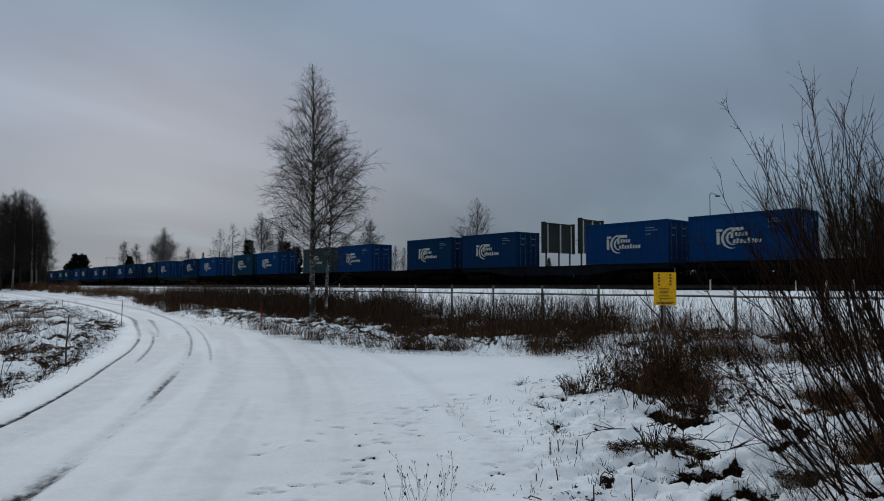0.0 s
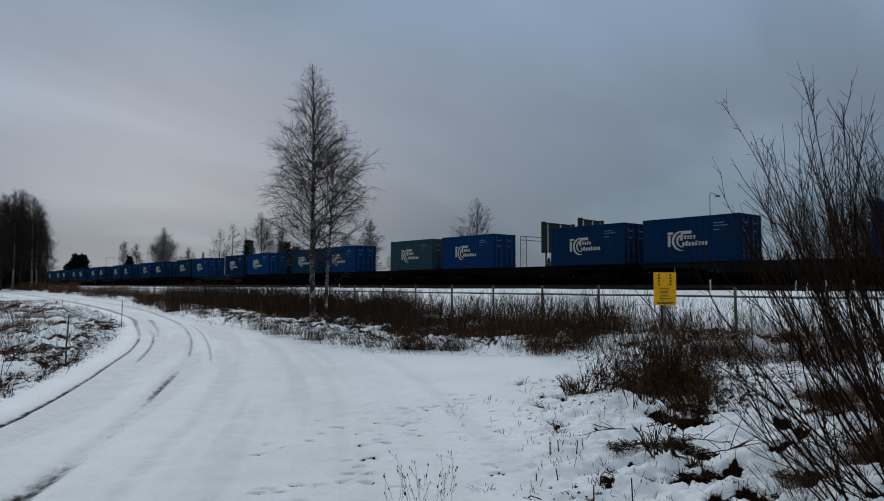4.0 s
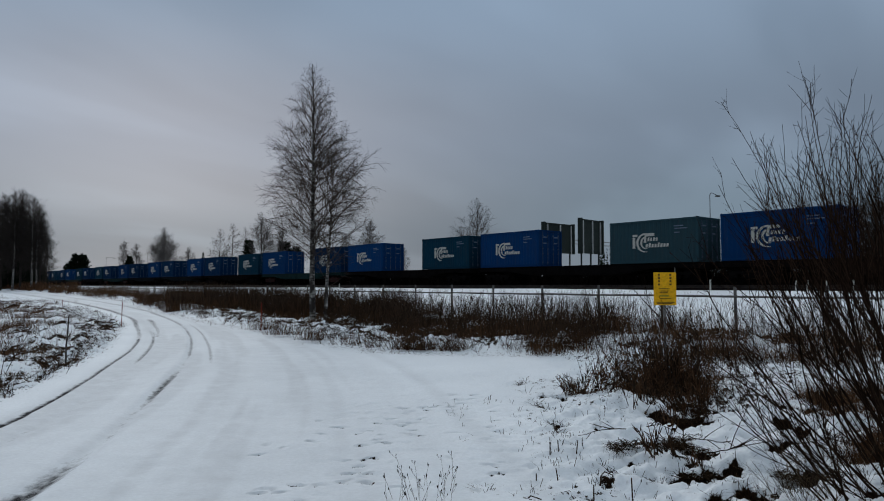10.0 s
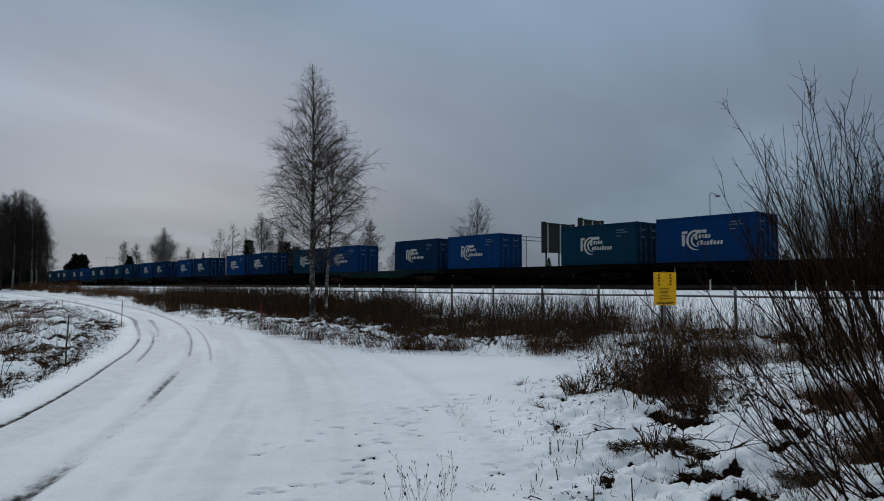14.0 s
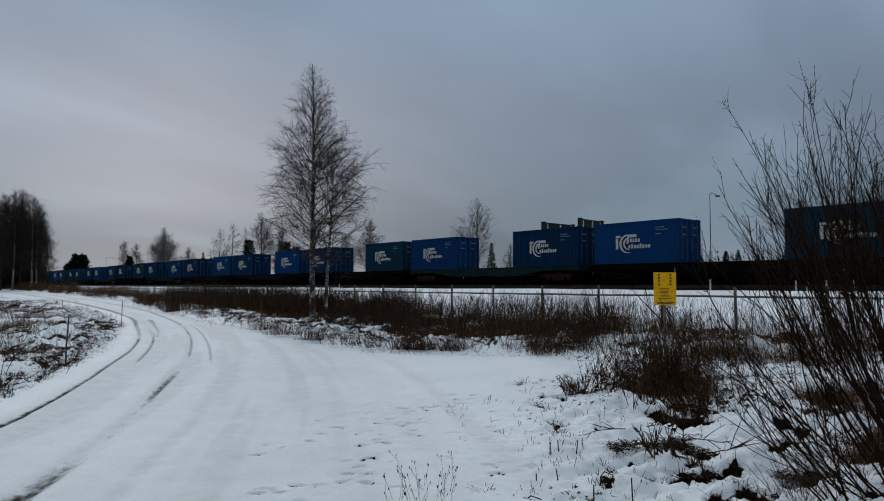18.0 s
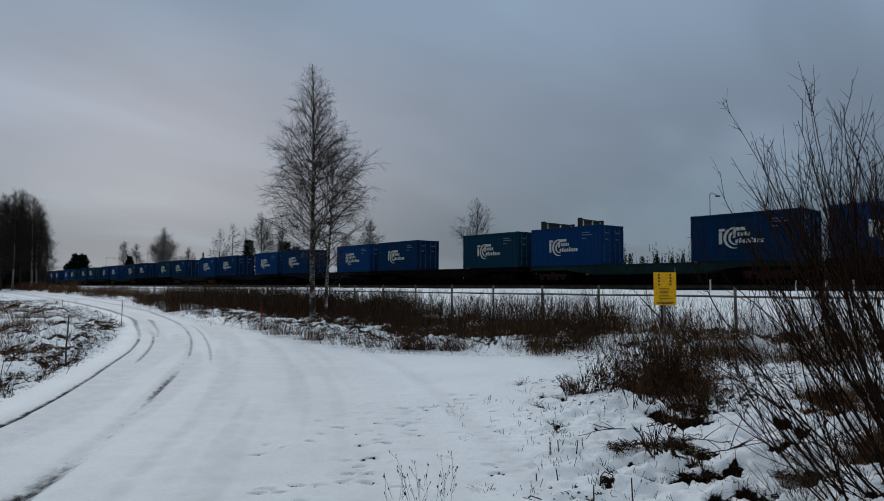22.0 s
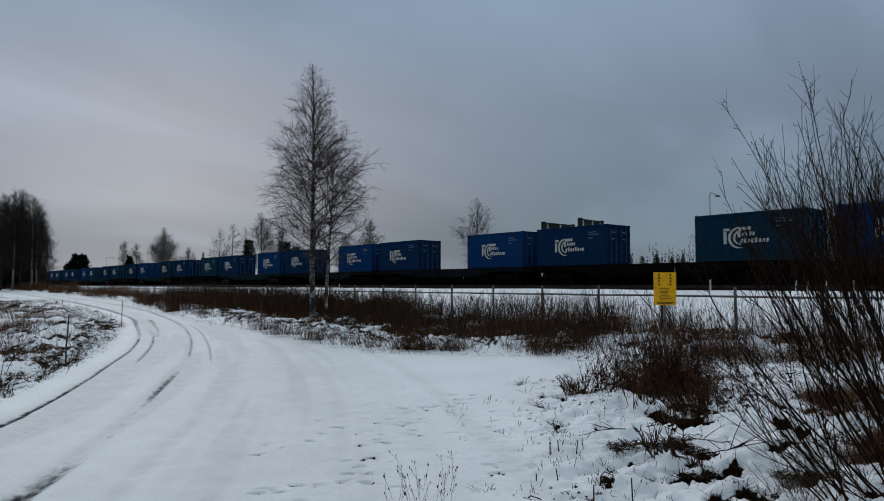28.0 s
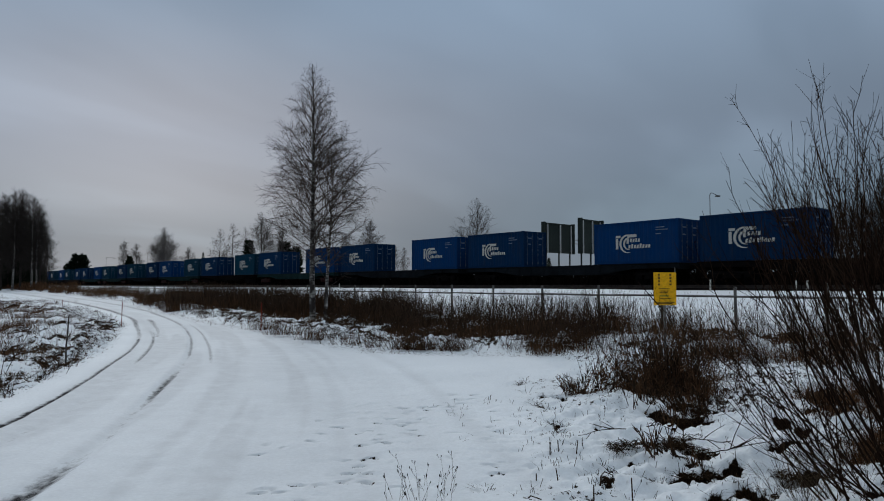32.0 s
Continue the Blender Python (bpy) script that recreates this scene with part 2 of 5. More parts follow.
def arrays(name, verts, faces, mat, parent=None, smooth=False):
    me = bpy.data.meshes.new(name)
    me.from_pydata(verts, [], faces)
    me.materials.append(mat)
    if smooth:
        me.shade_smooth()
    ob = new(name, me)
    if parent is not None:
        ob.parent = parent
    return ob


def box(bm, x0, x1, y0, y1, z0, z1, bevel=0.0, m=None):
    r = bmesh.ops.create_cube(bm, size=1.0)
    mat = Matrix.Translation(((x0 + x1) / 2, (y0 + y1) / 2, (z0 + z1) / 2)) @ Matrix.Diagonal((x1 - x0, y1 - y0, z1 - z0, 1))
    if m is not None:
        mat = m @ mat
    bmesh.ops.transform(bm, matrix=mat, verts=r["verts"])
    if bevel:
        es = list({e for v in r["verts"] for e in v.link_edges})
        bmesh.ops.bevel(bm, geom=es, offset=bevel, segments=1, affect="EDGES")
    return bm


def rod(bm, a, b, r0, r1=None, n=8):
    a, b = Vector(a), Vector(b)
    d = b - a
    m = Matrix.Translation((a + b) / 2) @ d.to_track_quat("Z", "Y").to_matrix().to_4x4()
    bmesh.ops.create_cone(bm, cap_ends=True, segments=n, radius1=r0, radius2=r0 if r1 is None else r1, depth=d.length, matrix=m)
    return bm


def empty(name):
    return new(name)


class Tubes:
    """Gathers tapered tubes (trunks, limbs, twigs, stalks) for one mesh."""

    def __init__(self):
        self.v, self.f = [], []

    def add(self, pts, r0, r1, n=3):
        k = len(pts)
        base = len(self.v)
        for i, p in enumerate(pts):
            d = (pts[min(i + 1, k - 1)] - pts[max(i - 1, 0)])
            d = d / (d.length or 1)
            a = d.cross(Vector((0.31, 0.87, 0.38)))
            a = a / (a.length or 1)
            b = d.cross(a)
            r = r0 + (r1 - r0) * i / (k - 1)
            for j in range(n):
                q = 2 * math.pi * j / n
                self.v.append(p + a * (r * math.cos(q)) + b * (r * math.sin(q)))
        for i in range(k - 1):
            for j in range(n):
                j2 = (j + 1) % n
                self.f.append((base + i * n + j, base + i * n + j2, base + (i + 1) * n + j2, base + (i + 1) * n + j))
        self.f.append(tuple(base + (k - 1) * n + j for j in range(n)))

    def blade(self, p, d, length, width, bend, rnd):
        """A flat tapering leaf or stalk of two faces."""
        side = d.cross(Vector((0, 0, 1)))
        side = side / (side.length or 1)
        a = rnd.uniform(0, math.pi)
        side = side * math.cos(a) + d.cross(side) * math.sin(a)
        b = len(self.v)
        mid = p + d * (length * 0.55)
        tip = p + d * length + bend
        self.v += [p - side * width, p + side * width, mid + side * width * 0.7, mid - side * width * 0.7, tip]
        self.f += [(b, b + 1, b + 2, b + 3), (b + 3, b + 2, b + 4)]

    def done(self, name, mat, parent=None, smooth=False):
        return arrays(name, self.v, self.f, mat, parent, smooth)

# ---- ground ----


def lattice(x, y, seed):
    """Smooth value noise on arrays, 0 to 1."""
    xi, yi = np.floor(x).astype(np.int64), np.floor(y).astype(np.int64)
    fx, fy = x - xi, y - yi
    fx, fy = fx * fx * (3 - 2 * fx), fy * fy * (3 - 2 * fy)

    def h(a, b):
        n = (a * 374761393 + b * 668265263 + seed * 144665) & 0x7FFFFFFF
        n = ((n ^ (n >> 13)) * 1274126177) & 0x7FFFFFFF
        return ((n ^ (n >> 16)) & 0xFFFF) / 65535.0

    top = h(xi, yi) * (1 - fx) + h(xi + 1, yi) * fx
    bot = h(xi, yi + 1) * (1 - fx) + h(xi + 1, yi + 1) * fx
    return top * (1 - fy) + bot * fy


def fbm(x, y, scale, seed, octaves=4):
    t, a, s = 0.0, 0.5, scale
    for i in range(octaves):
        t = t + a * lattice(x * s + 100, y * s + 100, seed + i)
        a, s = a * 0.5, s * 2.03
    return t / (1 - 0.5 ** octaves)


def curve(pts, step=0.25):
    """A smooth line through plan points."""
    p = [Vector((*q, 0)) for q in pts]
    p = [p[0] * 2 - p[1]] + p + [p[-1] * 2 - p[-2]]
    res = []
    for i in range(1, len(p) - 2):
        n = max(2, int((p[i + 1] - p[i]).length / step))
        for j in range(n):
            t = j / n
            a, b, c, d = p[i - 1], p[i], p[i + 1], p[i + 2]
            res.append(0.5 * (2 * b + (c - a) * t + (2 * a - 5 * b + 4 * c - d) * t * t + (3 * b - a - 3 * c + d) * t ** 3))
    res.append(p[-2])
    return np.array([(v.x, v.y) for v in res])


def away(x, y, line):
    """Distance from each place to a line, signed: positive on its right."""
    best, side = np.full(x.shape, 1e9), np.zeros(x.shape)
    for (ax, ay), (bx, by) in zip(line[:-1], line[1:]):
        dx, dy = bx - ax, by - ay
        t = np.clip(((x - ax) * dx + (y - ay) * dy) / (dx * dx + dy * dy + 1e-9), 0, 1)
        d = np.hypot(x - ax - t * dx, y - ay - t * dy)
        m = d < best
        best = np.where(m, d, best)
        side = np.where(m, np.sign((x - ax) * dy - (y - ay) * dx), side)
    return best * side


def step(v, a, b):
    t = np.clip((v - a) / (b - a), 0, 1)
    return t * t * (3 - 2 * t)


# plan lines: the road's inner edge, three wheel tracks, the foot of the grassy bank
EDGE = [(-4.9, 3.0), (-5.5, 6.5), (-5.96, 9.3), (-6.98, 13.2), (-8.44, 17.6), (-10.9, 23.5), (-14.5, 30.9), (-20.3, 40.5), (-32.3, 57), (-54.8, 84.6), (-118, 162), (-214, 280)]
RUT_A = [(-4.5, 4.0), (-5.07, 7.9), (-5.28, 8.8), (-5.54, 9.9), (-5.98, 11.5), (-6.79, 14.15), (-7.93, 17.6), (-9.45, 21.4), (-11.9, 26.7), (-15.6, 34.2), (-22.2, 44.8), (-34, 61), (-55, 87), (-117, 163)]
RUT_A2 = [(-8.2, 19.4), (-8.95, 21.6), (-11.3, 27.0), (-15.0, 34.6), (-20.5, 43.5)]
RUT_B = [(-4.0, 4.5), (-4.49, 7.0), (-4.71, 8.4), (-5.29, 10.7), (-6.69, 15.25), (-8.38, 19.9), (-10.66, 25.0), (-14.4, 33.0), (-19.6, 42.2), (-33.0, 61)]
RUT_C = [(-2.9, 3.5), (-3.2, 5.3), (-3.35, 6.2), (-3.55, 7.3), (-4.08, 9.4), (-4.62, 11.6), (-5.18, 13.7), (-6.33, 17.3), (-8.17, 22.2), (-11.0, 28.7), (-15.0, 36.4), (-20.2, 45.4), (-33, 63), (-53, 87.5)]
RUT_D = [(-2.3, 5.0), (-3.0, 8.5), (-4.0, 11.8), (-4.7, 14.0), (-6.45, 18.9), (-8.93, 25.0), (-12.4, 32.5)]
BANK = [(-213, 286), (-118, 169.5), (-55, 92), (-41, 75), (-25.6, 56), (-12.6, 34.0), (-8.0, 26.7), (-5.9, 23.5), (-2.5, 17.9), (-1.1, 16.5), (0.2, 16.0), (2.9, 15.7), (4.6, 16.0), (7.5, 14.6), (12, 12.0), (20, 8.0), (40, -6)]


def axis(lo, hi, fine_lo, fine_hi, d, grow):
    a = list(np.arange(fine_lo, fine_hi, d))
    g, v = d, fine_hi
    while v < hi:
        a.append(v)
        g *= grow
        v += g
    a.append(hi)
    g, v, b = d, fine_lo, []
    while v > lo:
        g *= grow
        v -= g
        b.append(max(v, lo))
    return np.array(b[::-1] + a)


def relief(x, y):
    """Height of the ground at plan places."""
    w = N.x * x + N.y * y
    z = 0.12 * step(w, 12, 18) + 0.10 * step(w, 20, 26)
    z = z + 0.80 * step(np.hypot(x, y), 34, 125) * (1 - step(x, -14, -4)) * (1 - step(w, 18, 31)) * step(y, 5, 25)
    z = z + 1.20 * step(w, 25.5, 32.6)
    z = z - 0.75 * step(w, 40.5, 46)
    z = z + (fbm(x, y, 0.16, 3) - 0.5) * 0.10 + (fbm(x, y, 0.02, 5) - 0.5) * 0.35 * step(np.hypot(x, y), 40, 140) * (1 - step(w, 24, 27))
    return z


def drifted(x, y):
    """Smooth drifts in the verge where the snow hides all growth."""
    return np.exp(-((x + 13.9) / 1.0) ** 2 - ((y - 23.6) / 2.2) ** 2) + np.exp(-((x + 22.9) / 2.0) ** 2 - ((y - 35.5) / 5.0) ** 2) + np.exp(-((x + 10.6) / 0.8) ** 2 - ((y - 15.6) / 1.0) ** 2)


DITCH_LINE = curve([(4.0, 11.6), (3.6, 10.4), (3.15, 9.0), (2.75, 8.0), (2.45, 7.0), (2.3, 6.2), (2.5, 5.7)], 0.5)


def earth(x, y):
    """How dark the snow is patched, along the ditch and on the rough near ground: matted growth, and the shaded
    undersides of snow caps put into the colour.
    """
    d = away(x, y, DITCH_LINE)
    lean = (0.150 + 0.070 * step(y, 6.4, 7.6)) * np.exp(-(d / 0.42) ** 2) + 0.05 * step(x, 2.2, 3.2) * (1 - step(y, 9, 12)) + 0.12 * np.exp(-((x - 4.1) / 0.35) ** 2 - ((y - 6.5) / 0.4) ** 2)
    f = fbm(x, y * 0.75, 4.0, 81, 4) + lean
    return step(f, 0.685, 0.725) * step(x, 0.9, 1.7) * step(y, 4.0, 4.6) * (1 - step(y, 11.5, 12.5)) * (1 - step(x, 4.3, 4.8))


GRID = {}


def build_ground():
    xs = axis(-2600, 2600, -9.0, 9.5, 0.09, 1.0135)
    ys = axis(-2600, 3200, 3.9, 24.0, 0.08, 1.0105)
    xs = np.unique(np.concatenate([xs[(xs < -9.0) | (xs > 4.4)], np.arange(-9.0, -2.6, 0.05), np.arange(-2.6, 4.4, 0.034)]))
    ys = np.unique(np.concatenate([ys[(ys < 4.4) | (ys > 10.4)], np.arange(4.4, 10.4, 0.036)]))
    ys = ys[(ys > 3.0) | (np.arange(len(ys)) % 6 == 0)]
    X, Y = np.meshgrid(xs, ys)
    nx, ny = len(xs), len(ys)
    x, y = X.ravel(), Y.ravel()
    w = N.x * x + N.y * y
    edge, bank = curve(EDGE, 1.0), curve(BANK, 1.0)
    de, db = away(x, y, edge), away(x, y, bank)
    z = relief(x, y)
    rd = np.hypot(x, y)
    near = 1 - step(rd, 60, 160)
    # the verge inside the bend drops away from the road, lumpy with tussocks
    verge = step(-de, -0.05, 0.5) * (w < 24)
    z -= verge * (0.16 + 0.16 * step(-de, 1.5, 5))
    z += verge * near * ((fbm(x, y, 0.9, 11) - 0.45) * 0.5 + (fbm(x, y, 2.6, 12, 3) - 0.5) * 0.42)
    z += np.exp(-((de + 0.35) / 0.35) ** 2) * 0.05 * near
    z += np.exp(-((de + 0.75) / 0.5) ** 2) * near * ((fbm(x, y, 4.5, 13, 3) - 0.5) * 0.22)
    # the bank on the railway side
    onbank = step(-db, -0.1, 1.3) * (w < 24)
    z += onbank * 0.14 + onbank * near * ((fbm(x, y, 1.3, 21) - 0.45) * 0.38 + (fbm(x, y, 3.4, 22, 3) - 0.5) * 0.30)
    # rough ground on the near side of the clearing
    rough = step(x * 0.6 - y * 0.12 + 0.5, -0.4, 0.9) * step(y, 2.0, 4.5) * (db > -0.2) * step(x, -0.6, 1.4)
    z += rough * ((fbm(x, y, 1.4, 31) - 0.5) * 0.26 + (fbm(x, y, 4.5, 32, 4) - 0.5) * 0.24 + (fbm(x, y, 11.0, 33, 2) - 0.5) * 0.07)
    z += 0.06 * step(x, 2.4, 3.6) * (fbm(x, y, 2.6, 35, 3) - 0.5) * 3 * (1 - step(y, 9.5, 13)) * step(y, 3, 5)
    hump = step(x, 1.2, 3.0) * (1 - step(y, 9.5, 13))
    z += hump * 0.10
    # trodden snow in the clearing
    tread = fbm(x, y, 5.5, 41, 3)
    trod = step(x + y * 0.10, -1.6, 0.3) * (1 - verge) * step(rd, 3, 4.5) * (1 - step(y, 13, 15.5)) * (db > 0)
    dents = step(tread, 0.60, 0.72) * trod
    z -= dents * 0.013 + trod * 0.016 * step(fbm(x, y, 11.0, 43, 2), 0.66, 0.74) * step(fbm(x, y, 0.9, 44, 2), 0.42, 0.6)
    rnd = random.Random(5)
    prints = []
    for a, b, n, wide in (((-1.05, 5.4), (0.3, 10.0), 26, 0.16), ((-0.9, 5.2), (0.5, 12.0), 22, 0.35), ((-2.2, 6.6), (0.9, 9.6), 16, 0.3), ((0.2, 5.6), (2.0, 9.6), 26, 0.45), ((-1.5, 5.2), (-0.6, 6.2), 8, 0.2), ((-1.6, 8.0), (1.6, 11.0), 14, 0.3)):
        for i in range(n):
            t = (i + rnd.uniform(-0.3, 0.3)) / n
            prints.append((a[0] + (b[0] - a[0]) * t + rnd.gauss(0, wide), a[1] + (b[1] - a[1]) * t + rnd.gauss(0, wide), rnd.uniform(0.9, 2.2), rnd.uniform(0.02, 0.055)))
    scuff_shade = np.zeros_like(x)
    for px, py, a, dep in prints:
        m = (np.abs(x - px) < 0.4) & (np.abs(y - py) < 0.4)
        dx, dy = x[m] - px, y[m] - py
        l, c = dx * math.sin(a) + dy * math.cos(a), dx * math.cos(a) - dy * math.sin(a)
        r = np.sqrt((l / (0.014 + dep * rnd.uniform(0.4, 1.3))) ** 2 + (c / rnd.uniform(0.017, 0.028)) ** 2)
        z[m] += -dep * 1.7 * np.exp(-r ** 3) + 0.010 * np.exp(-((r - 1.4) / 0.3) ** 2)
        # deep prints are coloured dark: ground showing through, plus the dent's shading
        if dep > 0.033:
            scuff_shade[m] = np.maximum(scuff_shade[m], np.exp(-(r / 1.35) ** 3) * 0.95)
    # wheel ruts
    bare = np.zeros_like(x)
    for line, wide, deep, tone, lo, hi in ((RUT_A, 0.048, 0.028, 0.92, 0, 400), (RUT_A2, 0.05, 0.02, 0.8, 21, 33), (RUT_C, 0.07, 0.01, 0.78, 27, 400), (RUT_B, 0.06, 0.018, 0.72, 14, 25), (RUT_B, 0.06, 0.016, 0.30, 0, 400), (RUT_C, 0.075, 0.024, 0.74, 9.3, 13.4), (RUT_C, 0.07, 0.022, 0.36, 0, 400), (RUT_C, 0.055, 0.022, 0.70, 15, 30), (RUT_C, 0.13, 0.022, 0.84, 3.0, 6.5), (RUT_D, 0.07, 0.015, 0.56, 14, 30)):
        m = (rd < 170) & (de > -0.6) & (de < 8)
        d = np.abs(away(x[m], y[m], curve(line, 0.8)))
        ww = np.maximum(wide, rd[m] * 0.0022 + 0.0032 * np.maximum(0, rd[m] - 22))
        g = np.exp(-(d / ww) ** 2)
        band = step(y[m], lo - 1.4, lo + 1.4) * (1 - step(y[m], hi - 2.0, hi + 2.0))
        z[m] += (-deep * g + deep * 0.5 * np.exp(-((d - ww * 2.2) / ww) ** 2)) * band
        fade = 1 - 0.25 * step(rd[m], 40, 90)
        bare[m] = np.maximum(bare[m], g * tone * band * fade)
    pack = np.zeros_like(x)
    wob = (fbm(x, y, 0.25, 45, 2) - 0.5) * 0.5
    for off, wide, tone in ((0.75, 0.10, 0.30), (1.15, 0.16, 0.45), (1.45, 0.10, 0.25), (2.05, 0.22, 0.22), (2.75, 0.14, 0.5), (3.05, 0.2, 0.35), (3.7, 0.25, 0.3), (4.5, 0.18, 0.38), (5.3, 0.3, 0.2), (6.0, 0.16, 0.25)):
        g = np.exp(-((de - off + wob * 0.5) / np.maximum(wide, rd * 0.003)) ** 2) * (1 - step(rd, 70, 200)) * (db > -0.1)
        z -= g * 0.014 * near
        pack = np.maximum(pack, g * tone * 1.35)
    pack = np.maximum(pack, step(de, 0.2, 0.7) * (1 - step(de, 4.2, 6.2)) * (db > 0) * (1 - step(rd, 90, 200)) * (0.34 + 0.34 * step(fbm(de * 1.6, y * 0.10, 1.6, 47, 3), 0.45, 0.62)))
    litter = np.zeros_like(x)
    litter += verge * step(-de, 0.4, 1.0) * np.clip(0.48 - 0.20 * step(y, 17, 30) + 2.4 * (fbm(x, y, 1.1, 51) - 0.5), 0.05, 0.85) * near * (1 - np.clip(1.3 * drifted(x, y), 0, 1))
    litter = np.maximum(litter, onbank * np.clip(0.44 + 2.6 * (fbm(x, y, 1.7, 53, 3) - 0.5) + 0.4 * step(-db, 2.2, 4.0), 0.05, 0.95) * (1 - step(w, 17.6, 19.5)))
    litter = np.maximum(litter, rough * np.clip(0.10 + 1.6 * (fbm(x, y, 1.0, 61) - 0.5) + 0.12 * step(x, 2.0, 3.4) + 0.16 * step(x, 3.0, 4.0), 0, 0.5))
    litter = np.maximum(litter, 0.30 * np.exp(-(((db) / 0.5) ** 2)) * near)
    litter = np.maximum(litter, 0.44 * np.exp(-(((de + 0.5) / 0.4) ** 2)) * near)
    litter = np.maximum(litter, 0.34 * step(w, 47, 60) * (1 - near) * fbm(x, y, 0.03, 71))
    z -= 0.10 * np.exp(-(away(x, y, DITCH_LINE) / 0.5) ** 2) * (y < 13)
    # holes in the snow sheet, along the ditch and in both verges: black matted growth and painted shade under snow caps
    soil_shade = np.maximum(earth(x, y), scuff_shade)
    vs = fbm(x, y * 0.8, 1.5, 84, 4) - 0.10 * drifted(x, y) * 3
    soil_shade = np.maximum(soil_shade, verge * near * step(-de, 1.2, 2.0) * step(vs + 0.055 * (1 - step(y, 16, 24)), 0.59, 0.66) * 0.85)
    z -= np.where(scuff_shade > 0.05, 0, soil_shade) * (0.07 + 0.03 * fbm(x, y, 9.0, 87, 2))
    # ground beyond the track coloured dark too, for the shade seen under the wagons
    litter = np.maximum(litter, 0.9 * step(w, 39, 40.2) * (1 - step(w, 58, 70)))
    GRID.update(xs=xs, ys=ys, z=z.reshape(ny, nx))
    on_road = (de > 0) & (de < 6.6) & (db > 0) & (y > 2.5)
    idx = np.arange(nx * ny).reshape(ny, nx)
    quads = np.stack([idx[:-1, :-1], idx[:-1, 1:], idx[1:, 1:], idx[1:, :-1]], -1).reshape(-1, 4)
    isroad = on_road[quads].all(1)
    for name, sel, label in (("ground", ~isroad, "uneven ground under thin trodden snow and dead grass"), ("road", isroad, "snow-covered gravel road with dark wheel ruts")):
        q = quads[sel]
        used, inv = np.unique(q, return_inverse=True)
        inv = inv.reshape(-1, 4)
        me = bpy.data.meshes.new(name)
        me.vertices.add(len(used))
        me.vertices.foreach_set("co", np.stack([x[used], y[used], z[used]], -1).ravel())
        me.loops.add(inv.size)
        me.loops.foreach_set("vertex_index", inv.ravel().astype(np.int32))
        me.polygons.add(len(inv))
        me.polygons.foreach_set("loop_start", np.arange(0, inv.size, 4, dtype=np.int32))
        me.update(calc_edges=True)
        for key, val in (("bare", bare), ("litter", litter), ("pack", pack), ("soil_shade", soil_shade)):
            me.attributes.new(key, "FLOAT", "POINT").data.foreach_set("value", val[used].astype(np.float32))
        me.materials.append(SNOW)
        me.shade_smooth()
        tagged(new(name, me), label, "road" if name == "road" else "ground", kind="structure")


build_ground()


def surface(x, y):
    """Height of the built snow surface."""
    xs, ys, z = GRID["xs"], GRID["ys"], GRID["z"]
    i, j = int(np.searchsorted(xs, x)) - 1, int(np.searchsorted(ys, y)) - 1
    u, v = (x - xs[i]) / (xs[i + 1] - xs[i]), (y - ys[j]) / (ys[j + 1] - ys[j])
    return float((z[j, i] * (1 - u) + z[j, i + 1] * u) * (1 - v) + (z[j + 1, i] * (1 - u) + z[j + 1, i + 1] * u) * v)


def ground_z(x, y):
    return float(relief(np.array([x]), np.array([y]))[0])


# ---- railway ----


def railway():
    a, b = -620, 120
    bm = bmesh.new()
    prof = [(-5.2, -0.75), (-3.35, -0.27), (-1.95, -0.20), (1.95, -0.20), (3.35, -0.27), (5.2, -0.9), (5.2, -1.6), (-5.2, -1.6)]
    n = 120
    rings = []
    for i in range(n + 1):
        s = a + (b - a) * i / n
        rings.append([bm.verts.new((s, y + random.uniform(-0.06, 0.06), z + random.uniform(-0.03, 0.03))) for y, z in prof])
    for r, q in zip(rings, rings[1:]):
        for j in range(len(prof)):
            k = (j + 1) % len(prof)
            bm.faces.new((r[j], r[k], q[k], q[j]))
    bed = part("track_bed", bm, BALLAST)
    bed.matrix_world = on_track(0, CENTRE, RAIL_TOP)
    tagged(bed, "dark crushed-stone ballast bed of the railway", "track bed", kind="structure")
    bm = bmesh.new()
    k = 0
    while k < 420:
        x = 12 - k * 0.6
        box(bm, x - 0.13, x + 0.13, -1.3, 1.3, -0.36, -0.17)
        k += 1
    sl = part("sleepers", bm, SLEEPER)
    sl.matrix_world = bed.matrix_world
    tagged(sl, "grey concrete sleepers lying in the ballast", "sleepers", kind="stuff")
    for y in (-0.76, 0.76):
        bm = bmesh.new()
        for y0, y1, z0, z1 in ((-0.036, 0.036, -0.04, 0.0), (-0.01, 0.01, -0.15, -0.04), (-0.075, 0.075, -0.175, -0.15)):
            box(bm, a, b, y + y0, y + y1, z0, z1)
        r = part("rail", bm, RAIL)
        r.matrix_world = bed.matrix_world
        tagged(r, "worn steel rail on concrete sleepers", "rail", "rails of the track", "structure")


railway()

# ---- train: flat wagons, each with a container at either end and an empty middle ----
LC, WC, HC = 6.058, 2.438, 2.591
PITCH, PAIR, START = 19.555, 7.393, -48.137
SHIFT = {-6: -0.18, -5: 0.03, -4: -0.01, -3: 0.21, -2: 0.12, -1: 0.08, 0: -0.23, 1: -0.02}


def travelled(t):
    return 4.23938 * t - 0.013223 * t * t - 0.0001265 * t ** 3


